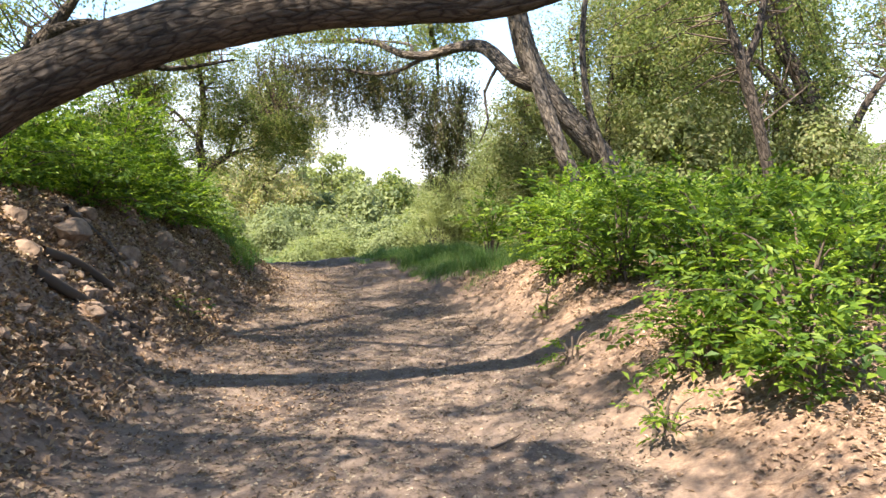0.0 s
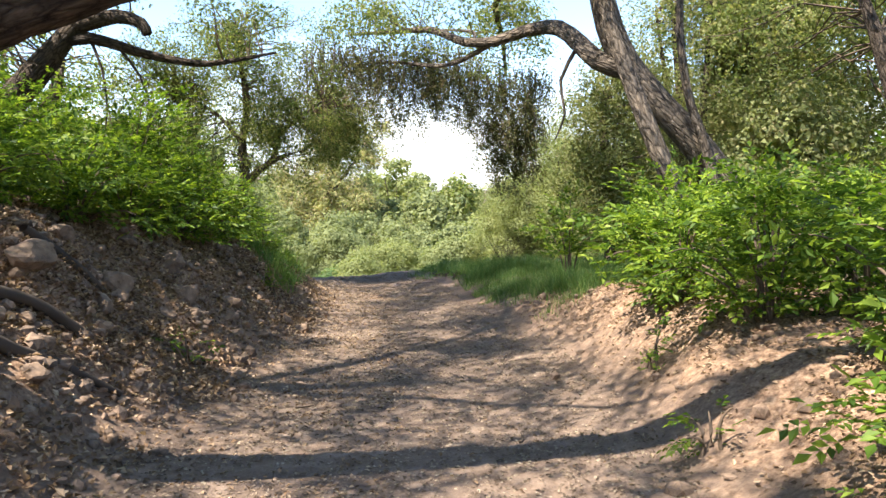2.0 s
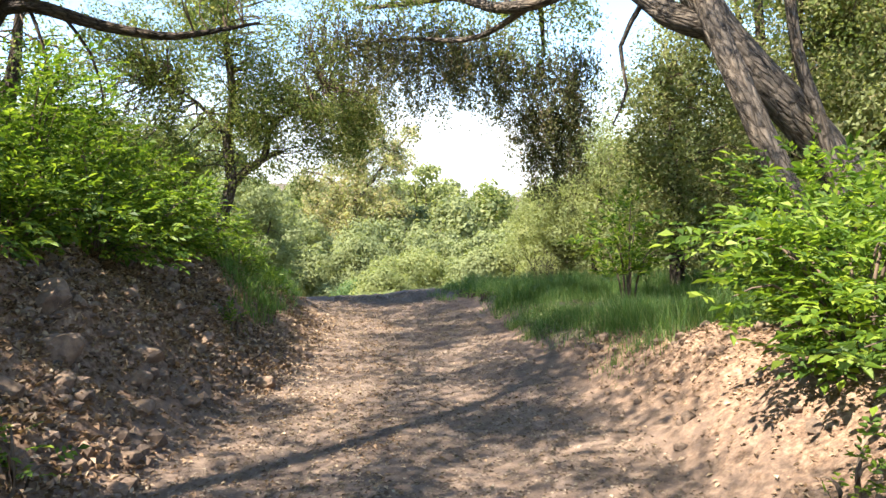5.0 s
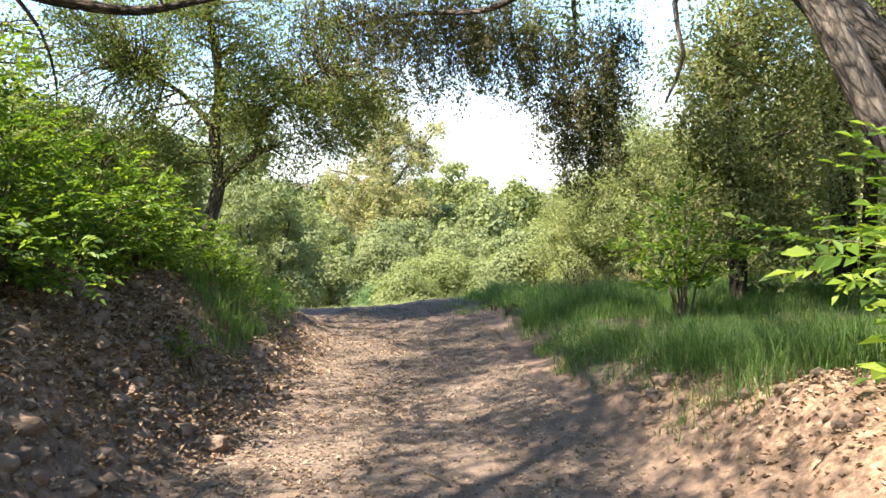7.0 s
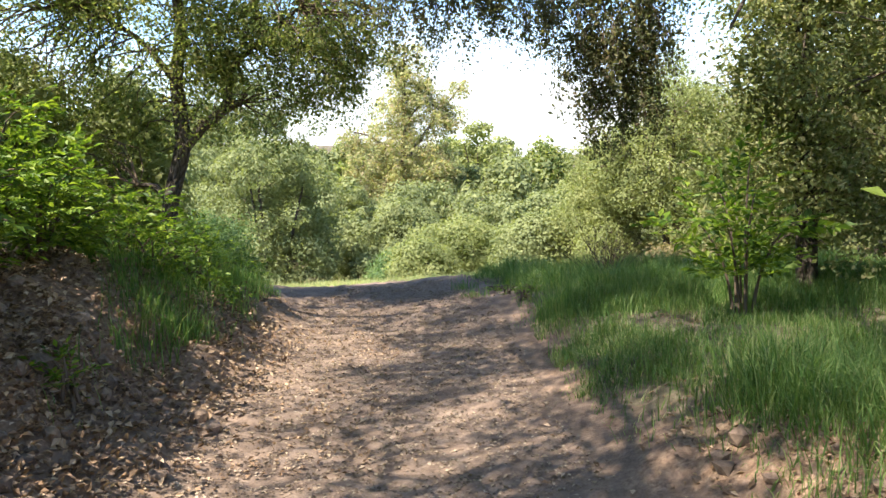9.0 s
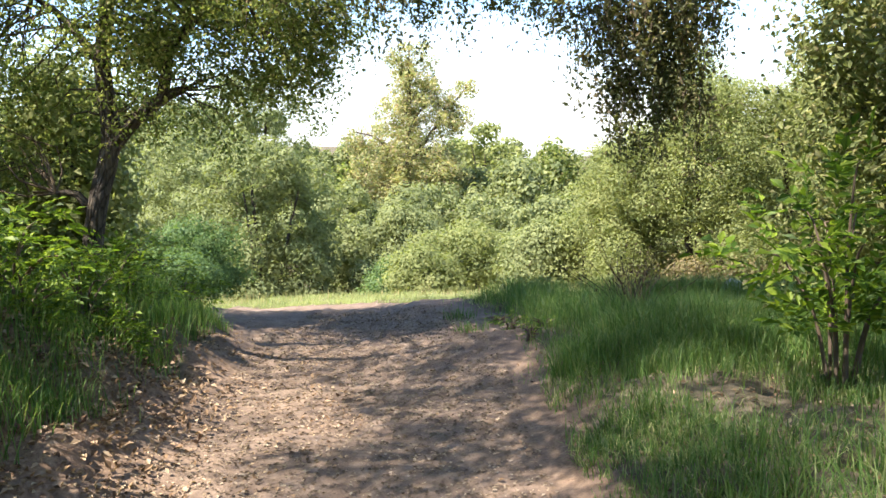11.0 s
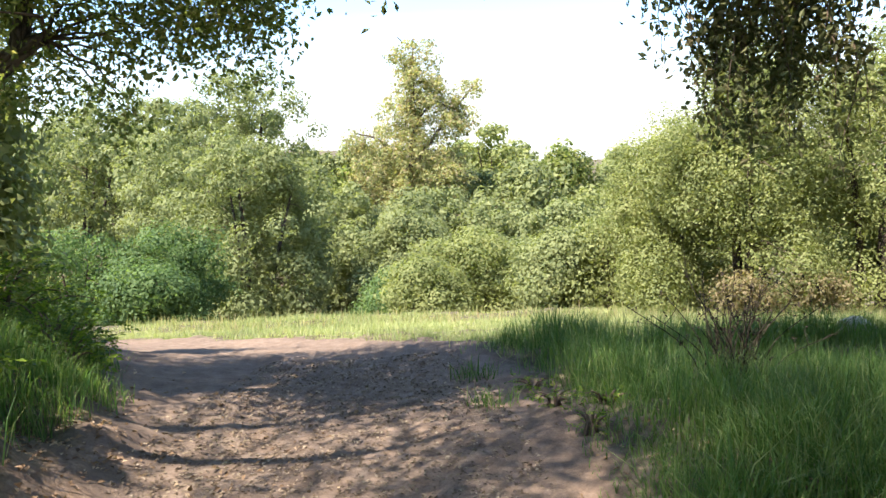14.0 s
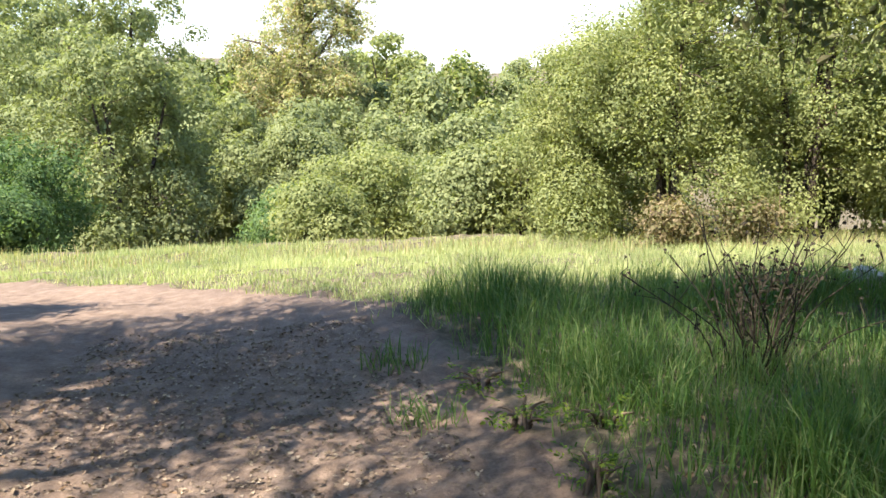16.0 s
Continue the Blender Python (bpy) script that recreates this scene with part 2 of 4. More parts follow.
def tube(line, sides=6, rough=0.0, seed=0):
    """A round limb along rows of (x, y, z, radius); rough makes it lumpy."""
    p, r = line[:, :3], line[:, 3]
    d = np.gradient(p, axis=0)
    d /= np.linalg.norm(d, axis=1)[:, None] + 1e-9
    ref = np.array([0.0, 0.0, 1.0]) if abs(d[:, 2]).mean() < 0.8 else np.array([1.0, 0.0, 0.0])
    a = np.cross(d, ref)
    a /= np.linalg.norm(a, axis=1)[:, None] + 1e-9
    b = np.cross(d, a)
    th = np.linspace(0, 2 * np.pi, sides, endpoint=False)
    rr = r[:, None] * np.ones(sides)
    if rough:
        s = np.arange(len(p))[:, None]
        g = np.random.default_rng(seed)
        ph = g.uniform(0, 6.28, 6)
        wob = np.sin(3 * th + 0.35 * s + ph[0]) * 0.35 + np.sin(2 * th - 0.22 * s + ph[1]) * 0.5 + np.sin(7 * th + 0.6 * s + ph[2]) * 0.25
        wob = wob + np.sin(0.8 * s + ph[3] + th) * 0.3 + g.normal(0, 0.22, rr.shape)
        rr = rr * (1 + rough * wob)
    v = p[:, None] + rr[..., None] * (np.cos(th)[None, :, None] * a[:, None] + np.sin(th)[None, :, None] * b[:, None])
    n, k = len(p), sides
    i, j = np.meshgrid(np.arange(n - 1), np.arange(k), indexing="ij")
    f = np.stack([i * k + j, i * k + (j + 1) % k, (i + 1) * k + (j + 1) % k, (i + 1) * k + j], -1).reshape(-1, 4)
    return v.reshape(-1, 3), f


def along(line, sides):
    """Lengthwise coordinates for the corners of a tube: round it, and slowly along it."""
    s = np.r_[0, np.cumsum(np.linalg.norm(np.diff(line[:, :3], axis=0), axis=1))]
    th = np.linspace(0, 2 * np.pi, sides, endpoint=False)
    r = line[:, 3][:, None]
    return np.stack([np.cos(th) * r, np.sin(th) * r, np.repeat(s[:, None] * 0.28, sides, 1)], -1).reshape(-1, 3)


def limb(name, line, sides, bark, root, rough=0.0, seed=0):
    v, f = tube(line, sides, rough, seed)
    ob = part(name, v, f, bark, root, smooth=True)
    ob.data.attributes.new("along", "FLOAT_VECTOR", "POINT").data.foreach_set("vector", along(line, sides).astype(np.float32).ravel())
    return ob


def leaves(centres, size, g, flat=0.5, aspect=0.5, fold=0.25, droop=0.0, out=None, simple=False):
    """One folded, pointed leaf of four corners (simple: three) at each centre. flat: how level they lie; out: the way they face."""
    n = len(centres)
    nor = g.normal(0, 0.4 if simple else 0.75, (n, 3))
    nor[:, 2] += flat
    if out is not None:
        nor += out * (1.7 if simple else 0.9)
    nor /= np.linalg.norm(nor, axis=1)[:, None] + 1e-9
    d = g.normal(0, 1, (n, 3))
    d[:, 2] -= droop * 2
    d -= (d * nor).sum(1)[:, None] * nor
    d /= np.linalg.norm(d, axis=1)[:, None] + 1e-9
    s = np.cross(nor, d)
    L = (size * g.uniform(0.6, 1.35, n))[:, None]
    c = np.asarray(centres)
    if simple:
        v = np.stack([c - 0.4 * L * d - s * L * aspect * 0.7, c - 0.3 * L * d + s * L * aspect * 0.75, c + 0.6 * L * d], 1).reshape(-1, 3)
        return v, np.arange(3 * n).reshape(-1, 3)
    v = np.stack([c - 0.5 * L * d, c + 0.05 * L * d + s * L * aspect * 0.5 + nor * L * fold * 0.5, c + 0.5 * L * d - nor * L * fold * 0.2,
                  c + 0.05 * L * d - s * L * aspect * 0.5 + nor * L * fold * 0.5], 1).reshape(-1, 3)
    i = np.arange(n)[:, None] * 4
    f = np.concatenate([i + [0, 1, 2], i + [0, 2, 3]])
    return v, f


def blob_points(blobs, n, g, shell=0.45):
    """Points in a set of ellipsoids (x, y, z, rx, ry, rz), thicker towards their skins."""
    b = np.asarray(blobs, float)
    w = (b[:, 3] * b[:, 4] * b[:, 5]) ** 0.7
    k = g.choice(len(b), n, p=w / w.sum())
    d = g.normal(0, 1, (n, 3))
    d /= np.linalg.norm(d, axis=1)[:, None]
    r = shell + (1 - shell) * g.uniform(0, 1, n) ** 0.6
    r *= 1 + 0.16 * np.sin(3 * d[:, 0] + k) + 0.14 * np.sin(4 * d[:, 2] + 2 * d[:, 1] + 2 * k)
    return b[k, :3] + d * r[:, None] * b[k, 3:]


def crown(blobs, clusters, per, leaf, spread, skeleton, g, flat=0.4, droop=0.0, aspect=0.55, twig=0.012, hang=0.0, shell=0.45, thick=1.0, twigs_every=1, simple=False, puff=0.02):
    """Leaf clusters in blobs, and a twig from the nearest limb to each. Gives leaf arrays and twig arrays."""
    c = blob_points(blobs, clusters, g, shell)
    sizes = g.uniform(0.5, 1.5, clusters)
    k = np.repeat(np.arange(clusters), (per * sizes**1.5).astype(int) + 1)
    way = g.normal(0, 1, (len(k), 3))
    way /= np.linalg.norm(way, axis=1)[:, None]
    off = way * (g.uniform(puff, 1, len(k)) ** 0.45 * spread * 1.6 * sizes[k])[:, None] * np.array([1, 1, 0.62 * thick])
    off[:, 2] -= hang * g.uniform(0, 1, len(k)) ** 1.5 * sizes[k]
    lv = leaves(c[k] + off, leaf, g, flat, aspect, droop=droop, out=way, simple=simple)
    twigs = []
    if skeleton is not None:
        sk = np.asarray(skeleton)[:, :3]
        c = c[::twigs_every]
        near = np.concatenate([((sk[None] - some[:, None]) ** 2).sum(-1).argmin(1) for some in np.array_split(c, max(1, len(c) // 200))])
        for a, b in zip(sk[near], c):
            far = np.linalg.norm(b - a)
            m = (a + b) / 2 + g.normal(0, 0.12 * far, 3) + np.array([0, 0, 0.10 * far])
            q = (a + m) / 2 + g.normal(0, 0.05 * far, 3)
            w = twig * (0.5 + 0.22 * min(far, 2.0))
            twigs.append(tube(np.array([[*a, w * 1.6], [*q, w * 1.3], [*m, w], [*(m + b) / 2 - np.array([0, 0, 0.03 * far]), w * 0.7], [*b, w * 0.35]]), 4))
    return lv, (join(twigs) if twigs else None)


# ---- lie of the land ----
def lerp(x, xs, ys):
    return np.interp(x, xs, ys)


def smooth(t):
    t = np.clip(t, 0, 1)
    return t * t * (3 - 2 * t)


PY = [-40, 0, 6, 9, 11, 13, 15, 17, 18.5, 20, 22, 24, 27, 31]
PX = [0.2, 0.15, 0.1, 0.05, 0.0, -0.25, -0.43, -0.72, -1.05, -1.65, -2.9, -5.2, -10.0, -17.0]
PW = [1.6, 1.6, 1.6, 1.55, 1.45, 1.2, 1.05, 1.05, 1.1, 1.3, 1.75, 1.9, 2.0, 2.0]


def wobble(x, y, s, seed=0):
    return (np.sin(x * s + seed) * np.cos(y * s * 1.3 + seed * 2) + 0.5 * np.sin(2.3 * s * x - 1.7 * s * y + seed) + 0.25 * np.sin(4.1 * s * x + 5.3 * s * y)) / 1.75


def vnoise(x, y, s, seed=0.0):
    """Smooth random relief between -1 and 1."""
    x, y = x * s + 31.7 * seed, y * s - 17.3 * seed
    i, j = np.floor(x), np.floor(y)
    u, v = smooth(x - i), smooth(y - j)

    def h(a, b):
        q = np.sin(a * 127.1 + b * 311.7 + seed) * 43758.5453
        return q - np.floor(q)

    return 2 * ((h(i, j) * (1 - u) + h(i + 1, j) * u) * (1 - v) + (h(i, j + 1) * (1 - u) + h(i + 1, j + 1) * u) * v) - 1


def height(x, y):
    """Ground height in metres."""
    x, y = np.asarray(x, float), np.asarray(y, float)
    c, w = lerp(y, PY, PX), lerp(y, PY, PW)
    left, right = c - w - x, x - c - w
    hb = lerp(y, [-40, 6, 10, 13, 15, 17, 19, 21, 23], [1.5, 1.5, 1.45, 1.2, 0.95, 0.75, 0.6, 0.3, 0.0])
    hr = lerp(y, [-40, 3, 6, 9, 11, 12.5, 14, 18, 20, 22], [0.35, 0.35, 0.5, 0.7, 0.65, 0.5, 0.32, 0.22, 0.05, 0.0])
    z = hb * smooth((left + 0.2) / 1.9) + hr * smooth((right + 0.15) / 1.3)
    z = z + np.where(left > 1.7, 0.16 * np.clip(left - 1.7, 0, 10) * np.clip(hb, 0, 1), 0)
    inside = np.clip(np.minimum(-left, -right), 0, 2)
    z = z - 0.06 * smooth(inside / 0.9)
    z = z + 0.02 * wobble(x, y, 1.1) + 0.008 * wobble(x, y, 4.0, 1) + smooth((left + 0.1) / 0.7) * (0.14 * vnoise(x, y, 2.1, 1) + 0.085 * vnoise(x, y, 5.0, 2) + 0.03 * vnoise(x, y, 12, 3)) * np.clip((21 - y) / 4, 0, 1) + smooth((right + 0.1) / 0.6) * (0.05 * vnoise(x, y, 2.4, 4) + 0.03 * vnoise(x, y, 7, 5)) + 0.012 * vnoise(x, y, 3.0, 6) + 0.006 * vnoise(x, y, 9.0, 7)
    far = np.hypot(x * 0.55, y - 20)
    ahead = y + 0.1 * np.abs(x) - 0.06 * x
    z = z - 0.155 * np.clip(ahead - 21.5, 0, 8) - 3.8 * smooth((ahead - 29.5) / 18)
    z = z + 4.0 * smooth((ahead - 76) / 22) + 9 * smooth((ahead - 95) / 60) * smooth((ahead - 95) / 30) * 0.4 + 10 * smooth((ahead - 160) / 400)
    z = z + 10 * smooth((np.abs(x) - 25) / 80) * smooth((far - 30) / 50)
    return z


def ground_sheet():
    def axis(lo, hi, fine_lo, fine_hi, fine, grow):
        a = list(np.arange(fine_lo, fine_hi + 1e-6, fine))
        s = fine
        while a[-1] < hi:
            s *= grow
            a.append(a[-1] + s)
        s = fine
        while a[0] > lo:
            s *= grow
            a.insert(0, a[0] - s)
        return np.array(a)

    xs, ys = axis(-1500, 1500, -5.5, 5.5, 0.08, 1.14), axis(-1500, 1500, 1.5, 23, 0.085, 1.14)
    X, Y = np.meshgrid(xs, ys)
    Z = height(X, Y)
    near = (np.abs(X) < 9) & (Y > -4) & (Y < 34)
    g = np.random.default_rng(3)
    Z = Z + near * g.normal(0, 0.006, Z.shape)
    v = np.stack([X, Y, Z], -1).reshape(-1, 3)
    n, k = len(ys), len(xs)
    i, j = np.meshgrid(np.arange(n - 1), np.arange(k - 1), indexing="ij")
    f = np.stack([i * k + j, i * k + j + 1, (i + 1) * k + j + 1, (i + 1) * k + j], -1).reshape(-1, 4)
    ob = part("ground", v, f, GROUND, smooth=True)
    tagged(ob, "dirt track with leaf mould on its banks and grassy meadow soil", "ground", kind="structure")
    c, w = lerp(Y, PY, PX), lerp(Y, PY, PW)
    off = np.maximum(c - w - X, X - c - w)
    fade = lerp(Y, [0, 16, 20, 22], [1, 1, 0.7, 0])
    litter = np.clip(0.24 + 0.42 * (off + 0.35), 0.08, 0.66) * fade
    grass = np.where(X > c, np.clip((Y - 11.5) / 2.5, 0, 1), np.clip((Y - 14) / 2.5, 0, 1)) * np.clip((off - 0.1) / 0.5, 0, 1) * 0.72
    grass = np.maximum(grass, np.clip((Y - 21) / 2, 0, 1) * np.clip(off / 0.5, 0, 1))
    wild = np.clip((np.abs(X - c) - 4.5 - 1.2 * vnoise(X, Y, 0.5, 20)) / 3.0, 0, 1)
    grass = np.maximum(grass, 0.85 * wild)
    litter = np.maximum(litter, 0.5 * np.clip((off - 0.6) / 1.0, 0, 1) * fade)
    rgba = np.stack([litter, grass, 0 * litter, 0 * litter + 1], -1).astype(np.float32)
    at = ob.data.attributes.new("cover", "FLOAT_COLOR", "POINT")
    at.data.foreach_set("color", rgba.ravel())
    return ob


ground_sheet()


def gz(x, y):
    return float(height(x, y))


def leaf_quads(c, d, nor, L, aspect=0.5, fold=0.22):
    """Folded pointed leaves with given directions and normals."""
    s = np.cross(nor, d)
    L = np.asarray(L)[:, None]
    v = np.stack([c, c + 0.5 * L * d + s * L * aspect * 0.5 + nor * L * fold * 0.4, c + L * d - nor * L * fold * 0.5,
                  c + 0.5 * L * d - s * L * aspect * 0.5 + nor * L * fold * 0.4], 1).reshape(-1, 3)
    i = np.arange(len(c))[:, None] * 4
    return v, np.concatenate([i + [0, 1, 2], i + [0, 2, 3]])


def unit(a):
    return a / (np.linalg.norm(a, axis=-1)[..., None] + 1e-9)


def compound_leaves(c, out, size, g, pairs=3, droop=0.25):
    """Feathered leaves of leaflets in pairs along a stalk, roughly level, pointing outwards."""
    n = len(c)
    d = unit(out + g.normal(0, 0.55, (n, 3)) * np.array([1, 1, 0.5]) - np.array([0, 0, droop]))
    up = unit(np.array([0, 0, 1.0]) + g.normal(0, 0.32, (n, 3)))
    s = unit(np.cross(d, up))
    nor = np.cross(s, d)
    L = size * g.uniform(0.6, 1.35, n)
    cs, ds, ls, ns = [], [], [], []
    for k in range(pairs):
        t = 0.35 + 0.65 * k / pairs
        for side in (-1, 1):
            cs.append(c + d * (L * 2.3 * t)[:, None])
            ds.append(unit(d * 0.55 + s * side * 0.9 + g.normal(0, 0.12, (n, 3))))
            ls.append(L * g.uniform(0.8, 1.1, n) * (1 - 0.12 * abs(k - 1)))
            ns.append(unit(nor + g.normal(0, 0.2, (n, 3))))
    cs.append(c + d * (L * 2.3)[:, None])
    ds.append(d)
    ls.append(L * 1.15)
    ns.append(nor)
    return leaf_quads(np.concatenate(cs), np.concatenate(ds), np.concatenate(ns), np.concatenate(ls), 0.52)


def shrub(label, x, y, w, h, mat, seed, stems=9, sprays=260, size=0.075, group="", lean=(0, 0), name="shrub", base=0.12):
    """A leafy shrub: arching stems from one foot, feathered leaves along their upper parts."""
    g = np.random.default_rng(seed)
    z = gz(x, y)
    root = thing(name, x, y, z, label, "shrub", group)
    lines = []
    for k in range(stems):
        a, r, hh = 6.28 * (k + g.uniform(0, 0.9)) / stems, w * 0.5 * g.uniform(0.25, 1.0), h * g.uniform(0.65, 1.05)
        dx, dy = r * math.cos(a) + lean[0], r * math.sin(a) + lean[1]
        hh *= 1 - 0.35 * (r / (0.5 * w)) ** 2
        gz_end = gz(x + dx, y + dy) - z
        p = spline([(0.06 * math.cos(a), 0.06 * math.sin(a), -0.06, 0.014), (dx * 0.35, dy * 0.35, hh * 0.5 + 0.3 * gz_end, 0.011), (dx * 0.75, dy * 0.75, hh * 0.88 + 0.6 * gz_end, 0.007), (dx * 1.1, dy * 1.1, hh * 0.95 + 0.9 * gz_end, 0.003)], 0.14)
        lines.append(p)
        v, f = tube(p, 5)
        part("stem", v, f, TWIG, root, smooth=True)
    sk = np.concatenate([p[len(p) // 5 :] for p in lines])
    k = g.integers(0, len(sk), sprays)
    c = sk[k, :3] + g.normal(0, 1, (sprays, 3)) * np.array([0.16, 0.16, 0.11]) * w * 0.55
    floor_z = height(x + c[:, 0], y + c[:, 1]) - z
    c[:, 2] = np.maximum(c[:, 2], floor_z + base)
    out = unit(c * np.array([1, 1, 0.25]))
    v, f = compound_leaves(c, out, size, g)
    tagged(part("foliage", v, f, mat, root), kind="stuff")
    return root


def strands(anchors, length, per, leaf, g, sway=0.32):
    """Leafy twigs that hang down from anchors: leaf arrays and twig arrays."""
    lv, tw = [], []
    for a in anchors:
        L = length * g.uniform(0.3, 1.2)
        n = 6
        p = np.repeat(np.array([[*a, 0.006]]), n, 0)
        p[:, 2] -= np.linspace(0, L, n)
        p[:, :2] += np.cumsum(g.normal(0, sway * L / n, (n, 2)), 0)
        p[:, 3] = np.linspace(0.007, 0.002, n)
        tw.append(tube(p, 3))
        m = max(4, int(per * L / length))
        t = g.uniform(0.08, 1.0, m) * (n - 1)
        i = np.minimum(t.astype(int), n - 2)
        c = p[i, :3] + (p[i + 1, :3] - p[i, :3]) * (t - i)[:, None] + g.normal(0, 1, (m, 3)) * (0.035 + 0.06 * np.sin(t * 2.1 + len(tw)) ** 2)[:, None]
        lv.append(c)
    c = np.concatenate(lv)
    return leaves(c, leaf, g, 0.1, 0.55, 0.2, droop=0.5), join(tw)


def grass(name, label, x, y, h, w, mat, seed, bend=0.35, simple=False):
    """Grass blades at x, y (arrays), each a tapered, bent strip."""
    g = np.random.default_rng(seed)
    n = len(x)
    z = height(x, y) - 0.01
    hh = h * g.uniform(0.45, 1.25, n)
    a = g.uniform(0, 6.28, n)
    d = np.stack([np.cos(a), np.sin(a), 0 * a], -1)
    s = np.stack([-np.sin(a), np.cos(a), 0 * a], -1)
    b = (hh * bend * g.uniform(0.2, 1.6, n))[:, None]
    ww = (w * g.uniform(0.6, 1.3, n))[:, None]
    c = np.stack([x, y, z], -1)
    up = np.array([0, 0, 1.0])
    mid = c + up * (hh * 0.58)[:, None] + d * b * 0.35
    tip = c + up * hh[:, None] * np.sqrt(np.clip(1 - (b / (hh[:, None] * 1.6)) ** 2, 0.2, 1)) + d * b
    if simple:
        v = np.stack([c - s * ww * 0.5, c + s * ww * 0.5, tip], 1).reshape(-1, 3)
        return tagged(part(name, v, np.arange(3 * n).reshape(-1, 3), mat), label, "grass", kind="stuff")
    v = np.stack([c - s * ww * 0.5, c + s * ww * 0.5, mid - s * ww * 0.38, mid + s * ww * 0.38, tip], 1).reshape(-1, 3)
    i = np.arange(n)[:, None] * 5
    f = np.concatenate([i + [0, 1, 3], i + [0, 3, 2], i + [2, 3, 4]])
    ob = part(name, v, f, mat)
    return tagged(ob, label, "grass", kind="stuff")


def scatter(n, x0, x1, y0, y1, g, keep):
    """Random places in a rectangle, kept where keep(x, y), a chance from 0 to 1, allows."""
    x, y = g.uniform(x0, x1, n), g.uniform(y0, y1, n)
    ok = g.uniform(0, 1, n) < keep(x, y)
    return x[ok], y[ok]


def track_off(x, y):
    """Distance outside the track's edge, negative on the track; and the side, -1 left, 1 right."""
    c, w = lerp(y, PY, PX), lerp(y, PY, PW)
    return np.abs(x - c) - w, np.where(x < c, -1, 1)


def rock(label, x, y, size, seed, group="", sink=0.35, mat=None, flat=0.7):
    """An angular weathered stone, partly sunk in the ground."""
    g = np.random.default_rng(seed)
    bm = bmesh.new()
    bmesh.ops.create_icosphere(bm, subdivisions=3, radius=0.5)
    cuts = [unit(g.normal(0, 1, 3)) for _ in range(11)]
    lim = g.uniform(0.27, 0.42, 11)
    for v in bm.verts:
        p = np.array(v.co)
        for c, m in zip(cuts, lim):
            over = p @ c - m
            if over > 0:
                p = p - c * over * 0.92
        q = Vector(p * 5 + seed)
        p = p * (1 + 0.07 * noise.noise(q) + 0.04 * noise.noise(q * 3))
        v.co = Vector(p)
    me = bpy.data.meshes.new("rock")
    bm.to_mesh(me)
    bm.free()
    me.materials.append(mat or STONE)
    ob = new("rock", me)
    sx, sy, sz = size * g.uniform(0.9, 1.4), size * g.uniform(0.8, 1.2), size * flat * g.uniform(0.8, 1.2)
    ob.scale = (sx, sy, sz)
    ob.rotation_euler = (g.uniform(-0.3, 0.3), g.uniform(-0.3, 0.3), g.uniform(0, 6.28))
    ob.location = (x, y, gz(x, y) + sz * (0.5 - sink) * 0.7)
    return tagged(ob, label, "rock", group)


# ---- trees ----
def tree(name, label, limbs, bark, leaf_mat, blobs, clusters, per, leaf, spread, seed, group="", sides=10, rough=0.06, **kw):
    """A tree from limbs (each rows of x, y, z, radius; the first is the trunk) and crown blobs."""
    g = np.random.default_rng(seed)
    base = limbs[0][0]
    root = thing(name, base[0], base[1], base[2], label, "tree", group)
    at = np.array(base[:3])
    lines = [spline(l, 0.22 if sides < 16 else 0.07) for l in limbs]
    for n, line in enumerate(lines):
        line = line.copy()
        line[:, :3] -= at
        limb("trunk" if n == 0 else "limb", line, sides if n == 0 else max(6, sides - 2), bark, root, rough, seed + n)
    sk = np.concatenate(lines)
    sk = sk[len(lines[0]) // 2 :] if len(lines) == 1 else sk[len(lines[0]) // 3 :]
    lv, tw = crown(blobs, clusters, per, leaf, spread, sk, g, **kw)
    tagged(part("crown", lv[0] - at, lv[1], leaf_mat, root), kind="stuff")
    if tw is not None:
        tagged(part("twig_work", tw[0] - at, tw[1], TWIG, root), kind="stuff")
    return root


# ---- woods over the track ----
def hang_from(root, anchors, length, per, leaf, seed, mat=None):
    """Hanging leafy twigs as a further part of a tree."""
    lv, tw = strands(anchors, length, per, leaf, np.random.default_rng(seed))
    at = np.array(root.location)
    tagged(part("hanging_foliage", lv[0] - at, lv[1], mat or DARK_LEAF, root), kind="stuff")
    tagged(part("hanging_twig", tw[0] - at, tw[1], TWIG, root), kind="stuff")


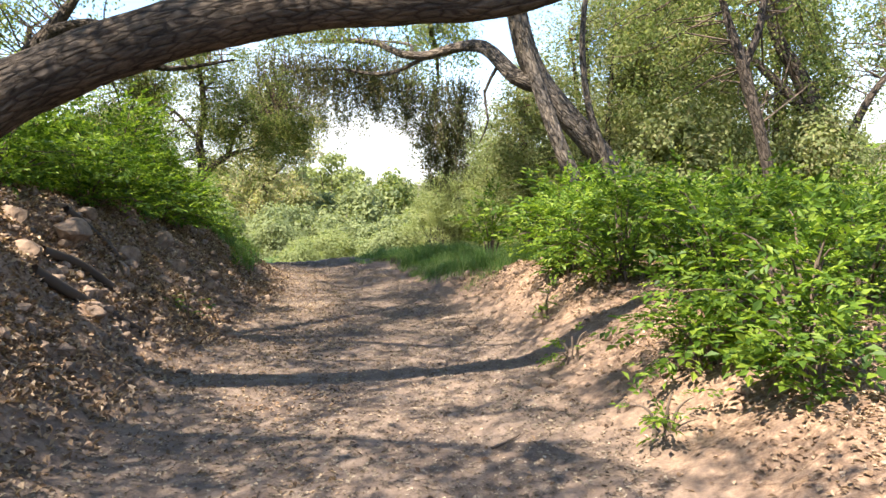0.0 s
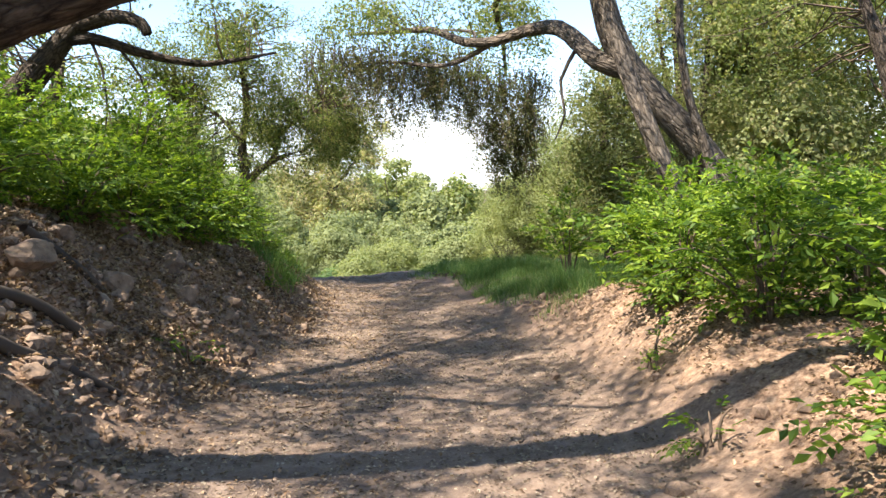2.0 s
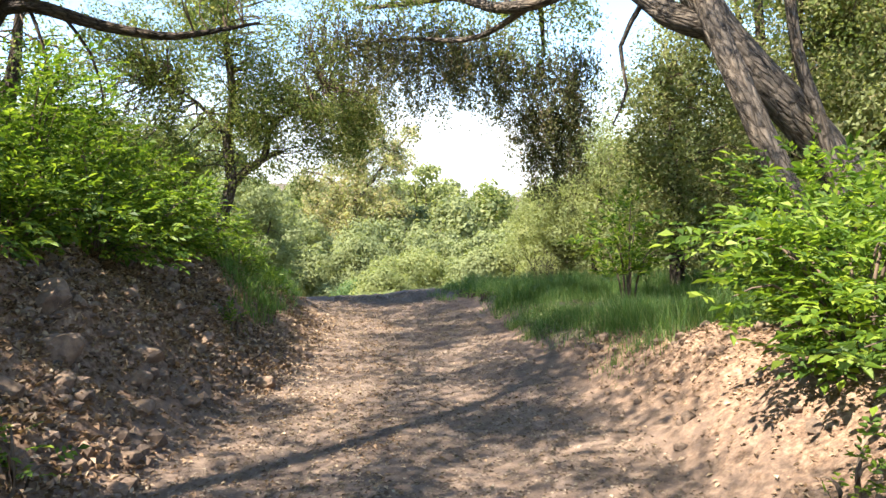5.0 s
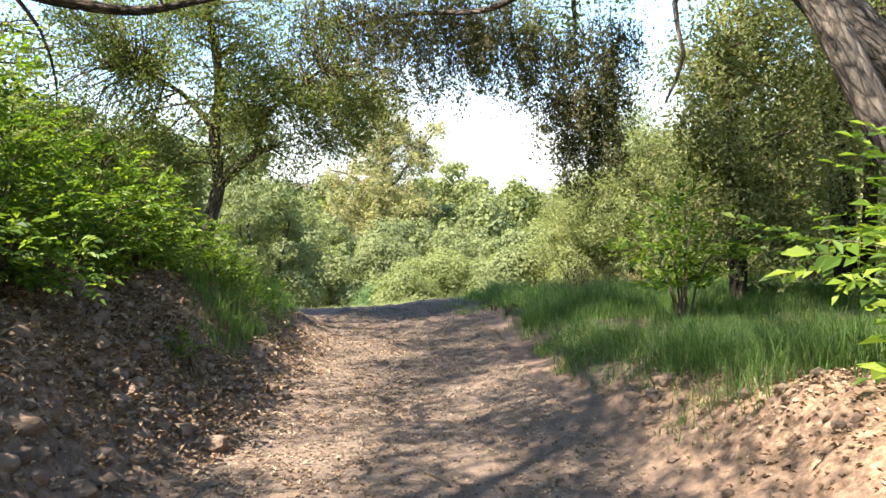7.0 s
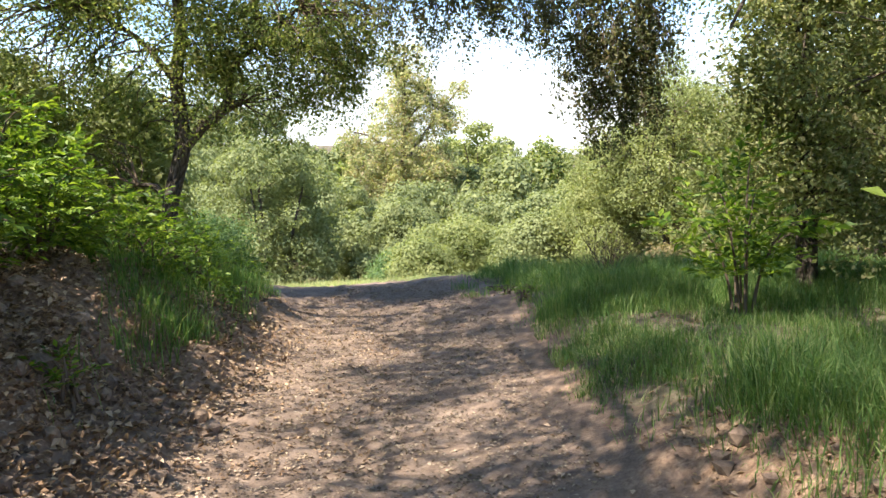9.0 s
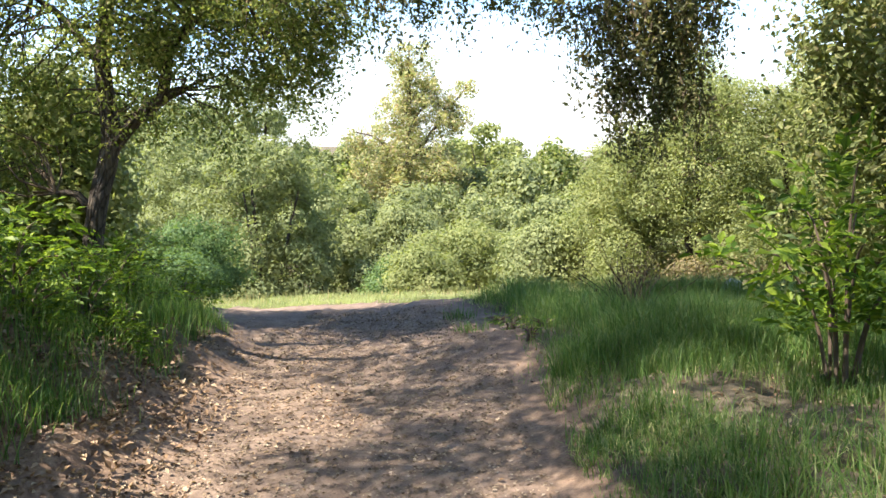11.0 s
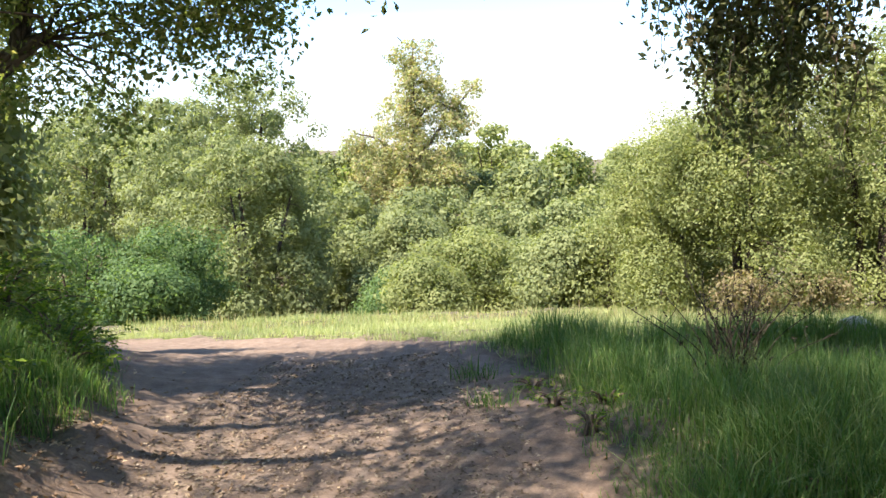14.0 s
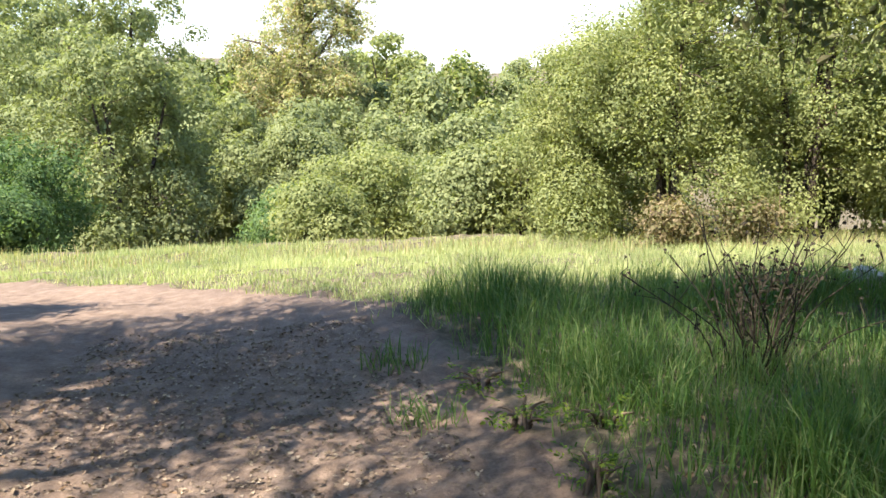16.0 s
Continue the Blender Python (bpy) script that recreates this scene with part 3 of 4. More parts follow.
# near oak on the bank, one limb over the track
tree("oak_tree", "old oak on the bank, heavy furrowed limb arching over the track",
     [[(-4.3, 6.6, 0.9, 0.40), (-3.5, 6.55, 1.45, 0.30), (-2.75, 6.5, 1.9, 0.235), (-2.26, 6.5, 2.2, 0.22), (-1.8, 6.5, 2.42, 0.21), (-1.1, 6.5, 2.66, 0.195), (-0.25, 6.5, 2.83, 0.18), (0.6, 6.5, 2.88, 0.16), (1.4, 6.55, 2.97, 0.14), (2.4, 6.7, 3.4, 0.10), (3.2, 6.9, 4.2, 0.06)],
      [(-4.0, 6.6, 1.15, 0.28), (-4.6, 7.0, 2.4, 0.22), (-4.9, 7.3, 4.0, 0.17), (-4.4, 7.0, 5.8, 0.10), (-3.2, 6.6, 7.2, 0.05)],
      [(-4.2, 6.4, 1.3, 0.24), (-5.2, 5.2, 3.0, 0.18), (-5.6, 4.0, 4.8, 0.12), (-5.0, 2.5, 6.2, 0.06)],
      [(1.4, 6.55, 2.97, 0.09), (1.9, 6.0, 3.9, 0.07), (1.6, 5.4, 5.0, 0.04)],
      [(-4.5, 7.05, 5.5, 0.09), (-3.4, 8.6, 6.2, 0.07), (-2.3, 10.2, 6.5, 0.05), (-2.4, 12.0, 6.7, 0.03)],
      [(-4.4, 7.0, 5.7, 0.07), (-2.6, 6.0, 6.5, 0.04), (-0.8, 4.8, 6.7, 0.02)],
      [(-5.0, 3.6, 5.6, 0.06), (-3.6, 3.0, 6.3, 0.04), (-2.2, 2.6, 6.5, 0.02)],
      [(-2.4, 10.4, 6.5, 0.04), (-1.8, 10.2, 6.6, 0.03), (-1.0, 10.0, 6.7, 0.015)]],
     OAK_BARK, OAK_LEAF, [(-4.2, 7.2, 6.0, 2.0, 2.0, 1.2), (-5.8, 3.2, 6.2, 1.9, 1.8, 1.2), (-3.0, 6.8, 6.6, 1.7, 1.7, 0.8), (-4.0, 4.6, 6.8, 1.4, 1.4, 0.6), (2.6, 6.3, 5.2, 1.8, 2.0, 1.2), (-3.0, 0.5, 6.0, 2.5, 2.0, 1.2), (-2.4, 9.6, 6.4, 2.0, 1.8, 0.8), (-1.0, 4.6, 6.6, 2.2, 1.8, 0.8), (-3.2, 11.8, 6.6, 1.8, 1.6, 0.8), (-3.6, 9.0, 6.9, 1.8, 1.8, 0.7), (-4.5, 2.5, 6.4, 1.3, 1.5, 0.6), (-2.4, 2.7, 6.5, 1.7, 1.4, 0.6), (-1.6, 10.1, 6.7, 1.8, 1.4, 0.6), (-3.9, 13.6, 6.6, 1.2, 1.0, 0.5)],
     740, 84, 0.08, 0.24, 11, sides=20, rough=0.045, hang=0.2, twigs_every=2)

# leaning oak on the other side of the track
right_oak = tree("oak_tree", "leaning grey-barked oak with forked stems behind shrubs",
     [[(5.5, 14.4, 0.3, 0.34), (4.68, 14.3, 1.45, 0.25), (4.05, 14.3, 2.3, 0.22), (3.35, 14.3, 3.1, 0.21), (2.85, 14.3, 3.85, 0.20), (2.6, 14.3, 4.9, 0.17), (2.5, 14.5, 6.2, 0.13), (2.9, 14.8, 7.8, 0.07)],
      [(3.75, 13.4, 0.5, 0.15), (3.5, 13.4, 1.55, 0.135), (3.15, 13.6, 2.55, 0.125), (2.95, 13.9, 3.3, 0.12), (2.7, 14.1, 4.2, 0.1)],
      [(4.4, 14.0, 0.6, 0.085), (4.22, 14.0, 1.65, 0.075), (4.0, 14.0, 2.46, 0.07), (3.8, 14.0, 3.1, 0.06), (3.7, 14.0, 4.2, 0.05), (3.9, 14.1, 5.8, 0.03)],
      [(3.0, 14.25, 3.45, 0.15), (2.6, 14.4, 3.62, 0.14), (2.2, 15.2, 4.25, 0.12), (1.75, 16.2, 4.45, 0.105), (1.3, 16.6, 4.38, 0.095), (0.75, 17.2, 4.5, 0.085), (0.1, 18.2, 4.95, 0.07), (-0.65, 19.4, 5.2, 0.05), (-1.6, 20.0, 5.3, 0.03)],
      [(2.6, 14.4, 4.9, 0.12), (2.0, 16.2, 5.6, 0.09), (1.4, 18.2, 5.5, 0.07), (1.6, 19.6, 5.0, 0.05), (1.7, 20.4, 4.4, 0.03)],
      [(1.3, 16.6, 4.38, 0.05), (0.4, 17.8, 4.2, 0.04), (-0.8, 19.0, 4.5, 0.03), (-2.0, 19.6, 4.5, 0.02)],
      [(0.9, 17.0, 4.45, 0.045), (0.9, 18.2, 4.9, 0.035), (0.2, 19.3, 5.2, 0.02)],
      [(2.4, 14.7, 3.9, 0.035), (2.15, 14.9, 3.4, 0.025), (2.2, 14.8, 2.9, 0.018), (2.05, 14.9, 2.5, 0.01)],
      [(2.5, 14.5, 6.2, 0.08), (0.8, 14.4, 6.6, 0.045), (-1.0, 14.4, 6.8, 0.02)],
      [(0.3, 14.4, 6.7, 0.05), (-0.3, 12.8, 6.9, 0.035), (-0.5, 11.2, 7.0, 0.02)],
      [(0.3, 14.4, 6.7, 0.05), (-1.2, 15.4, 6.6, 0.035), (-1.9, 16.8, 6.6, 0.02)]],
     GREY_BARK, OAK_LEAF, [(2.0, 13.8, 7.4, 2.0, 1.8, 1.0), (0.0, 18.8, 5.4, 2.6, 1.5, 0.7), (1.6, 19.4, 4.9, 1.2, 1.2, 0.8), (-0.8, 14.4, 6.8, 2.0, 1.8, 0.8), (-0.3, 11.9, 6.9, 1.9, 1.6, 0.7), (-1.6, 16.2, 6.5, 1.6, 1.2, 0.5), (-2.6, 15.0, 6.7, 1.4, 1.4, 0.6), (-2.8, 16.5, 6.4, 1.2, 0.9, 0.5), (-3.2, 14.5, 6.5, 1.4, 1.1, 0.5), (-2.5, 12.5, 6.5, 1.7, 1.5, 0.6)], 620, 96, 0.066, 0.24, 12, sides=14, rough=0.07, hang=0.3, twigs_every=2)
hg = np.random.default_rng(5)
groups = []
for cx, cy, cz, rx, ry, n, ln in ((-1.8, 19.3, 4.8, 0.9, 0.7, 64, 1.25), (-0.5, 19.3, 4.7, 1.0, 0.7, 92, 1.35), (0.5, 19.4, 4.5, 0.6, 0.6, 34, 0.95), (1.1, 19.4, 4.2, 0.6, 0.5, 40, 1.1), (2.0, 19.4, 4.1, 0.6, 0.5, 46, 1.2), (1.7, 19.4, 3.35, 0.7, 0.5, 54, 0.95), (1.75, 19.4, 2.65, 0.48, 0.4, 34, 0.75)):
    spots = []
    for _ in range(int(1.3 * n)):
        a, r = hg.uniform(0, 6.28), hg.uniform(0, 1) ** 0.5
        spots.append((cx + rx * r * math.cos(a), cy + ry * r * math.sin(a), cz + hg.normal(0, 0.2)))
    groups.append((spots, ln))
for k, (spots, ln) in enumerate(groups):
    hang_from(right_oak, spots, ln, 105, 0.055, 6 + k)
    hang_from(right_oak, [(x + hg.normal(0, 0.1), y, z) for x, y, z in spots[::6]], ln, 60, 0.065, 16 + k, DRY_LEAF)

# forked oaks to the side
tree("oak_tree", "dark slender oak forking in two among undergrowth",
     [[(7.4, 14.6, 0.4, 0.16), (7.35, 14.5, 1.4, 0.13), (7.1, 14.5, 2.5, 0.11), (6.82, 14.5, 3.5, 0.11), (6.68, 14.5, 4.0, 0.10), (6.45, 14.5, 4.6, 0.07), (6.1, 14.6, 6.0, 0.04)],
      [(6.75, 14.5, 3.8, 0.08), (7.05, 14.5, 4.6, 0.07), (7.2, 14.6, 6.0, 0.04)]],
     OAK_BARK, OAK_LEAF, [(6.8, 15.2, 6.0, 2.4, 2.0, 1.5), (5.8, 16.2, 4.6, 1.8, 1.2, 1.4), (8.6, 16.6, 4.4, 1.4, 1.2, 1.5)], 150, 70, 0.085, 0.3, 21, hang=0.6)
tree("oak_tree", "thick dark oak leaning over the undergrowth",
     [[(10.9, 17.0, 0.5, 0.36), (10.15, 17.0, 2.3, 0.28), (9.6, 17.0, 3.15, 0.22), (9.1, 17.0, 4.1, 0.17), (8.6, 17.0, 4.95, 0.13), (8.3, 17.2, 6.5, 0.08)],
      [(9.7, 17.0, 3.0, 0.15), (8.98, 17.0, 3.6, 0.13), (8.55, 17.0, 4.0, 0.1), (7.8, 17.2, 4.8, 0.05)],
      [(10.1, 17.0, 2.4, 0.1), (10.6, 16.8, 3.6, 0.08), (11.5, 16.8, 4.6, 0.05)]],
     OAK_BARK, OAK_LEAF, [(8.6, 17.6, 6.4, 2.4, 2, 1.4), (10.8, 18.5, 5.2, 2.4, 1.6, 2.0)], 150, 70, 0.085, 0.32, 22, hang=0.5)

# slender forked tree beside the track
tree("oak_tree", "slender oak with a pale forked trunk beside the track",
     [[(-4.1, 18.7, 0.45, 0.13), (-4.03, 18.7, 0.95, 0.11), (-3.88, 18.7, 1.6, 0.10), (-3.74, 18.75, 2.13, 0.10), (-3.78, 18.75, 2.9, 0.08), (-3.65, 18.7, 3.6, 0.07), (-3.8, 18.7, 5.0, 0.04)],
      [(-3.76, 18.75, 2.05, 0.085), (-3.45, 18.75, 2.35, 0.075), (-3.15, 18.75, 2.55, 0.065), (-3.05, 18.75, 3.0, 0.05), (-2.75, 18.7, 3.25, 0.04), (-2.1, 18.7, 3.7, 0.02)],
      [(-3.2, 18.75, 2.5, 0.06), (-3.02, 18.73, 2.58, 0.05), (-2.93, 18.72, 2.6, 0.045)],
      [(-3.95, 18.7, 1.35, 0.05), (-4.1, 18.65, 1.6, 0.04), (-4.3, 18.6, 1.62, 0.02)],
      [(-3.78, 18.75, 2.9, 0.05), (-4.3, 18.8, 3.5, 0.035), (-5.0, 18.8, 3.9, 0.02)]],
     GREY_BARK, OAK_LEAF, [(-2.6, 18.8, 3.5, 1.25, 1.1, 0.85), (-4.2, 18.8, 3.9, 1.5, 1.3, 1.0), (-2.0, 18.9, 3.1, 0.75, 0.8, 0.5), (-3.4, 18.9, 5.0, 1.6, 1.4, 0.9), (-4.9, 18.9, 2.4, 0.7, 0.7, 0.8), (-2.3, 19.0, 3.15, 1.1, 0.9, 0.4), (-3.9, 19.8, 3.0, 0.9, 0.7, 0.7), (-1.9, 18.9, 3.5, 0.9, 0.8, 0.5), (-5.3, 18.5, 3.7, 1.2, 1.1, 1.2), (-2.0, 19.0, 2.9, 0.75, 0.7, 0.4), (-2.65, 19.0, 2.35, 0.4, 0.5, 0.55), (-2.95, 18.5, 2.75, 0.6, 0.6, 0.55), (-3.1, 18.4, 3.5, 0.8, 0.7, 0.5), (-4.7, 18.2, 4.6, 1.2, 1.0, 0.8)], 540, 110, 0.05, 0.18, 31, hang=0.25)

# tree further along the bank with a bare hanging branch
tree("oak_tree", "leaning oak on the bank with bare drooping branches",
     [[(-8.0, 16.0, 1.6, 0.36), (-7.5, 16.0, 2.5, 0.29), (-6.97, 16.0, 3.35, 0.25), (-6.39, 16.0, 3.97, 0.23), (-5.8, 16.0, 4.65, 0.15), (-5.2, 16.2, 5.6, 0.07), (-4.4, 16.4, 6.8, 0.03)],
      [(-6.0, 16.0, 4.4, 0.11), (-5.54, 16.0, 4.45, 0.10), (-5.0, 16.1, 4.3, 0.085), (-4.64, 16.2, 4.19, 0.075), (-3.91, 16.4, 4.07, 0.06), (-3.45, 16.5, 4.1, 0.045), (-2.6, 16.8, 4.3, 0.02)],
      [(-5.8, 16.0, 4.65, 0.14), (-5.0, 15.8, 4.75, 0.12), (-4.55, 15.7, 4.6, 0.10), (-4.45, 15.7, 4.42, 0.085)],
      [(-5.54, 16.0, 4.45, 0.03), (-5.35, 16.0, 3.9, 0.022), (-5.3, 16.0, 3.2, 0.014), (-5.4, 16.0, 2.7, 0.006)],
      [(-5.1, 16.1, 4.3, 0.026), (-4.75, 16.1, 3.8, 0.02), (-4.6, 16.1, 3.2, 0.012), (-4.65, 16.1, 2.7, 0.006)]],
     OAK_BARK, OAK_LEAF, [(-5.6, 16.2, 6.4, 2.2, 2.0, 1.1), (-7.6, 15.6, 5.4, 1.3, 1.4, 1.2), (-3.6, 16.6, 5.0, 1.0, 0.9, 0.5), (-4.8, 13.9, 6.6, 1.1, 1.0, 0.5)], 90, 90, 0.075, 0.25, 33, sides=12, hang=0.35)
# further crowns over the bank
for k, (x, y, hh) in enumerate([(-7.5, 10.5, 6.2), (-7.8, 1.5, 6.4), (-8.0, 13.2, 6.4), (-8.4, 19.0, 4.8)]):
    z = gz(x, y)
    tree("oak_tree", "spreading oak behind the shrubs on the bank", [[(x, y, z - 0.1, 0.24), (x + 0.2, y, z + 1.6, 0.19), (x + 0.6, y + 0.2, z + 3.0, 0.14), (x + 0.9, y + 0.1, hh + 0.6, 0.06)], [(x + 0.3, y, z + 1.9, 0.12), (x - 0.5, y + 0.6, z + 3.2, 0.08), (x - 1.0, y + 1.0, hh, 0.04)]],
         OAK_BARK, OAK_LEAF, [(x + 0.5, y, hh, 2.3, 2.2, 1.2), (x + 1.8, y + 0.4, hh - 0.8, 1.3, 1.5, 0.8), (x - 1.4, y, hh - 1.4, 1.5, 1.5, 1.2)], 64, 84, 0.08, 0.26, 34 + k, group="oaks on the bank", hang=0.3)


def bushy(name, label, x, y, w, h, mat, seed, clusters=90, per=110, leaf=0.09, spread=0.3, group="", category="bush", bark=None, low=0.2, every=3, simple=True, shell=0.5, thick=1.35, puff=0.3):
    """A rounded tree or bush, leafy nearly to the ground."""
    g = np.random.default_rng(seed)
    z = gz(x, y)
    stems = []
    for a in g.uniform(0, 6.28, 4):
        r = 0.62 * g.uniform(0.12, 0.4)
        stems.append([(x + 0.05 * w * math.cos(a), y + 0.05 * w * math.sin(a), z - 0.1, 0.013 * h + 0.01), (x + 0.5 * r * w * math.cos(a), y + 0.5 * r * w * math.sin(a), z + 0.35 * h, 0.010 * h + 0.006),
                      (x + r * w * math.cos(a), y + r * w * math.sin(a), z + 0.74 * h, 0.004 * h)])
    blobs = [(x, y, z + 0.56 * h, 0.36 * w, 0.36 * w, 0.36 * h), (x, y, z + 0.8 * h, 0.22 * w, 0.22 * w, 0.19 * h)]
    for k in range(9):
        a = 6.28 * k / 9 + g.uniform(0, 0.7)
        r = g.uniform(0.18, 0.36)
        zz = g.uniform(low, 0.8)
        r *= 1.1 - 0.6 * max(0, zz - 0.4)
        s = g.uniform(0.14, 0.24)
        blobs.append((x + r * w * math.cos(a), y + r * w * math.sin(a), z + h * zz, s * w, s * w, s * 0.85 * h))
    ob = tree(name, label, stems, bark or TWIG, mat, blobs, clusters, per, leaf, spread, seed, group, sides=6, twigs_every=every, simple=simple, shell=shell, thick=thick, puff=puff)
    return tagged(ob, category=category)


# ---- shrubs ----
SHRUB = "bright green broad-leaved shrub growing over the edge of the track"
for k, (x, y, w, h, n) in enumerate([(2.65, 4.9, 0.85, 0.5, 130), (2.5, 5.9, 0.75, 0.5, 110), (3.0, 5.6, 1.3, 0.9, 260), (3.1, 6.9, 1.6, 1.15, 380), (2.75, 8.6, 1.3, 1.1, 320), (2.55, 10.0, 1.3, 1.1, 380), (2.9, 11.2, 1.5, 1.25, 420),
                                     (3.6, 8.8, 1.8, 1.2, 420), (4.0, 10.4, 1.9, 1.25, 420), (4.2, 12.4, 1.8, 1.3, 380), (4.4, 7.2, 1.9, 1.1, 380), (5.4, 9.0, 2.2, 1.2, 400), (5.6, 11.5, 2.2, 1.3, 400), (7.0, 12.6, 2.4, 1.4, 380), (7.2, 10.0, 2.4, 1.3, 380), (5.2, 5.6, 2.0, 1.0, 300), (8.8, 14.0, 2.6, 1.5, 340), (4.1, 4.6, 1.4, 0.7, 240)]):
    shrub(SHRUB, x, y, w, h, SHRUB_LEAF, 40 + k, 10, int(1.35 * n), 0.07, "shrubs beside the track", lean=(-0.12, 0))
BANK_SHRUB = "leafy green shrub spilling over the top of the bank"
for k, (x, y, w, h, n) in enumerate([(-3.6, 9.2, 1.2, 0.7, 300), (-3.15, 10.3, 1.3, 0.85, 380), (-3.05, 11.3, 1.3, 0.95, 420), (-2.95, 12.5, 1.3, 1.0, 420), (-3.05, 13.7, 1.3, 1.0, 400), (-3.15, 14.9, 1.3, 0.9, 360), (-3.9, 9.8, 1.7, 1.1, 380),
                                     (-3.7, 11.6, 1.8, 1.35, 420), (-3.6, 13.2, 1.8, 1.5, 420), (-3.9, 15.2, 1.8, 1.3, 360), (-4.4, 8.0, 1.7, 0.9, 320), (-5.2, 10.6, 2.0, 1.5, 360), (-5.0, 13.0, 2.0, 1.7, 360), (-3.3, 16.4, 1.3, 0.8, 260), (-4.9, 17.2, 1.6, 1.0, 260), (-4.6, 20.2, 1.4, 0.7, 220), (-3.5, 12.3, 1.7, 1.9, 420), (-4.0, 14.2, 1.8, 2.0, 400), (-4.5, 11.2, 1.8, 1.9, 400), (-5.4, 15.4, 1.8, 1.8, 320)]):
    shrub(BANK_SHRUB, x, y, w, h, SHRUB_LEAF, 70 + k, 10, int(1.25 * n), 0.066, "shrubs on the bank", lean=(0.12, 0))
for k, (x, y, w, h) in enumerate([(-2.75, 15.9, 0.7, 0.4), (-3.0, 16.9, 0.8, 0.5), (-3.1, 17.7, 0.8, 0.5), (-3.5, 18.2, 0.9, 0.55), (-3.3, 19.2, 0.8, 0.4), (-3.8, 19.8, 0.9, 0.45), (-2.55, 16.6, 0.5, 0.3)]):
    shrub("low leafy green weed at the foot of the bank", x, y, w, h, SHRUB_LEAF, 110 + k, 8, 130, 0.05, "weeds at the foot of the bank", name="weed", base=0.04)
for k, (x, y, w, h) in enumerate([(0.5, 18.5, 0.28, 0.16), (0.28, 19.1, 0.3, 0.14), (0.12, 19.7, 0.26, 0.12), (0.62, 19.0, 0.3, 0.14)]):
    shrub("low green weed rooted in the dark soil beside the track", x, y, w, h, SHRUB_LEAF, 130 + k, 6, 34, 0.026, "weeds beside the track", name="weed", base=0.02)
# shrub in the grass
shrub("dark-leaved young shrub standing alone in the grass", 2.42, 16.1, 1.05, 1.45, SHRUB_LEAF, 95, 9, 170, 0.095, base=0.4)

# ---- trees beyond the shrubs ----
for k, (x, y, w, h) in enumerate([(3.5, 17.7, 2.4, 4.4), (5.2, 18.4, 3.2, 7.0), (7.6, 19.5, 3.8, 8.2), (10.4, 20.5, 4.4, 9.0), (13.4, 18.5, 4.8, 9.0), (14.8, 14.5, 4.8, 8.5), (6.6, 24.0, 4.0, 5.2), (10.5, 25.5, 4.6, 7.5), (6.2, 16.2, 2.2, 3.2), (6.6, 18.2, 3.2, 6.2), (8.8, 16.0, 2.4, 3.0), (11.8, 15.2, 2.6, 3.0)]):
    bushy("oak_tree", "dense oak with dusty green foliage down to the ground", x, y, w, h, DUSTY_LEAF, 180 + k, 300 if k < 2 else 230, 110 if k < 2 else 80, 0.06 if k < 2 else 0.085, 0.24, "oaks beyond the shrubs", "tree", OAK_BARK, low=0.2 if k == 0 else 0.06, simple=k > 1)
for k, (x, y, w, h) in enumerate([(-7.6, 22.4, 2.6, 2.0), (-9.6, 25.0, 3.4, 2.4), (-5.6, 20.9, 1.8, 3.2), (-10.5, 17.0, 4.0, 6.5), (-11.5, 11.5, 4.2, 7.0), (-10.5, 21.5, 3.8, 5.0), (-13.5, 25.0, 5.0, 5.5), (-11.0, 6.0, 4.0, 6.5), (-6.2, 18.6, 2.2, 2.6), (-7.4, 13.2, 2.6, 3.4), (-6.2, 20.8, 2.0, 1.8)]):
    bushy("oak_tree", "light green tree standing behind the bank", x, y, w, h, OLIVE_LEAF, 200 + k, 180, 56, 0.09, 0.24, "trees behind the bank", "tree", OAK_BARK, low=0.1)
for k, (x, y, w, h) in enumerate([(-7.6, 61, 7.0, 6.5), (-3.6, 59, 6.0, 5.5), (0.2, 55, 6.0, 5.5), (4.2, 57, 7.0, 6.5), (-1.6, 47, 5.0, 4.2), (3.0, 44, 5.0, 4.6), (8.5, 52, 7.0, 7.0), (-11.8, 58, 6.0, 6.5), (-14.8, 68, 7.0, 7.0), (-9.3, 50.5, 4.0, 4.6)]):
    bushy("oak_tree", "bushy oak in the hollow below the meadow", x, y, w, h, FAR_LEAF, 560 + k, 170, 72, 0.2, 0.42, "oaks in the hollow", "tree", OAK_BARK, low=0.08, every=6, shell=0.6, puff=0.3)
# around the start, out of the walk's sight
for k, (x, y, w, h) in enumerate([(6.5, -2, 4.5, 6.0), (-5.5, -5, 5.0, 6.5), (3.5, -9, 5.5, 7.0), (10.5, 3.5, 5.0, 6.5), (-11, -1, 5.0, 7.0), (12.5, 8.5, 5.0, 6.5)]):
    bushy("oak_tree", "broad oak standing beside the track", x, y, w, h, OAK_LEAF, 220 + k, 120, 50, 0.14, 0.35, "oaks along the track", "tree", OAK_BARK)
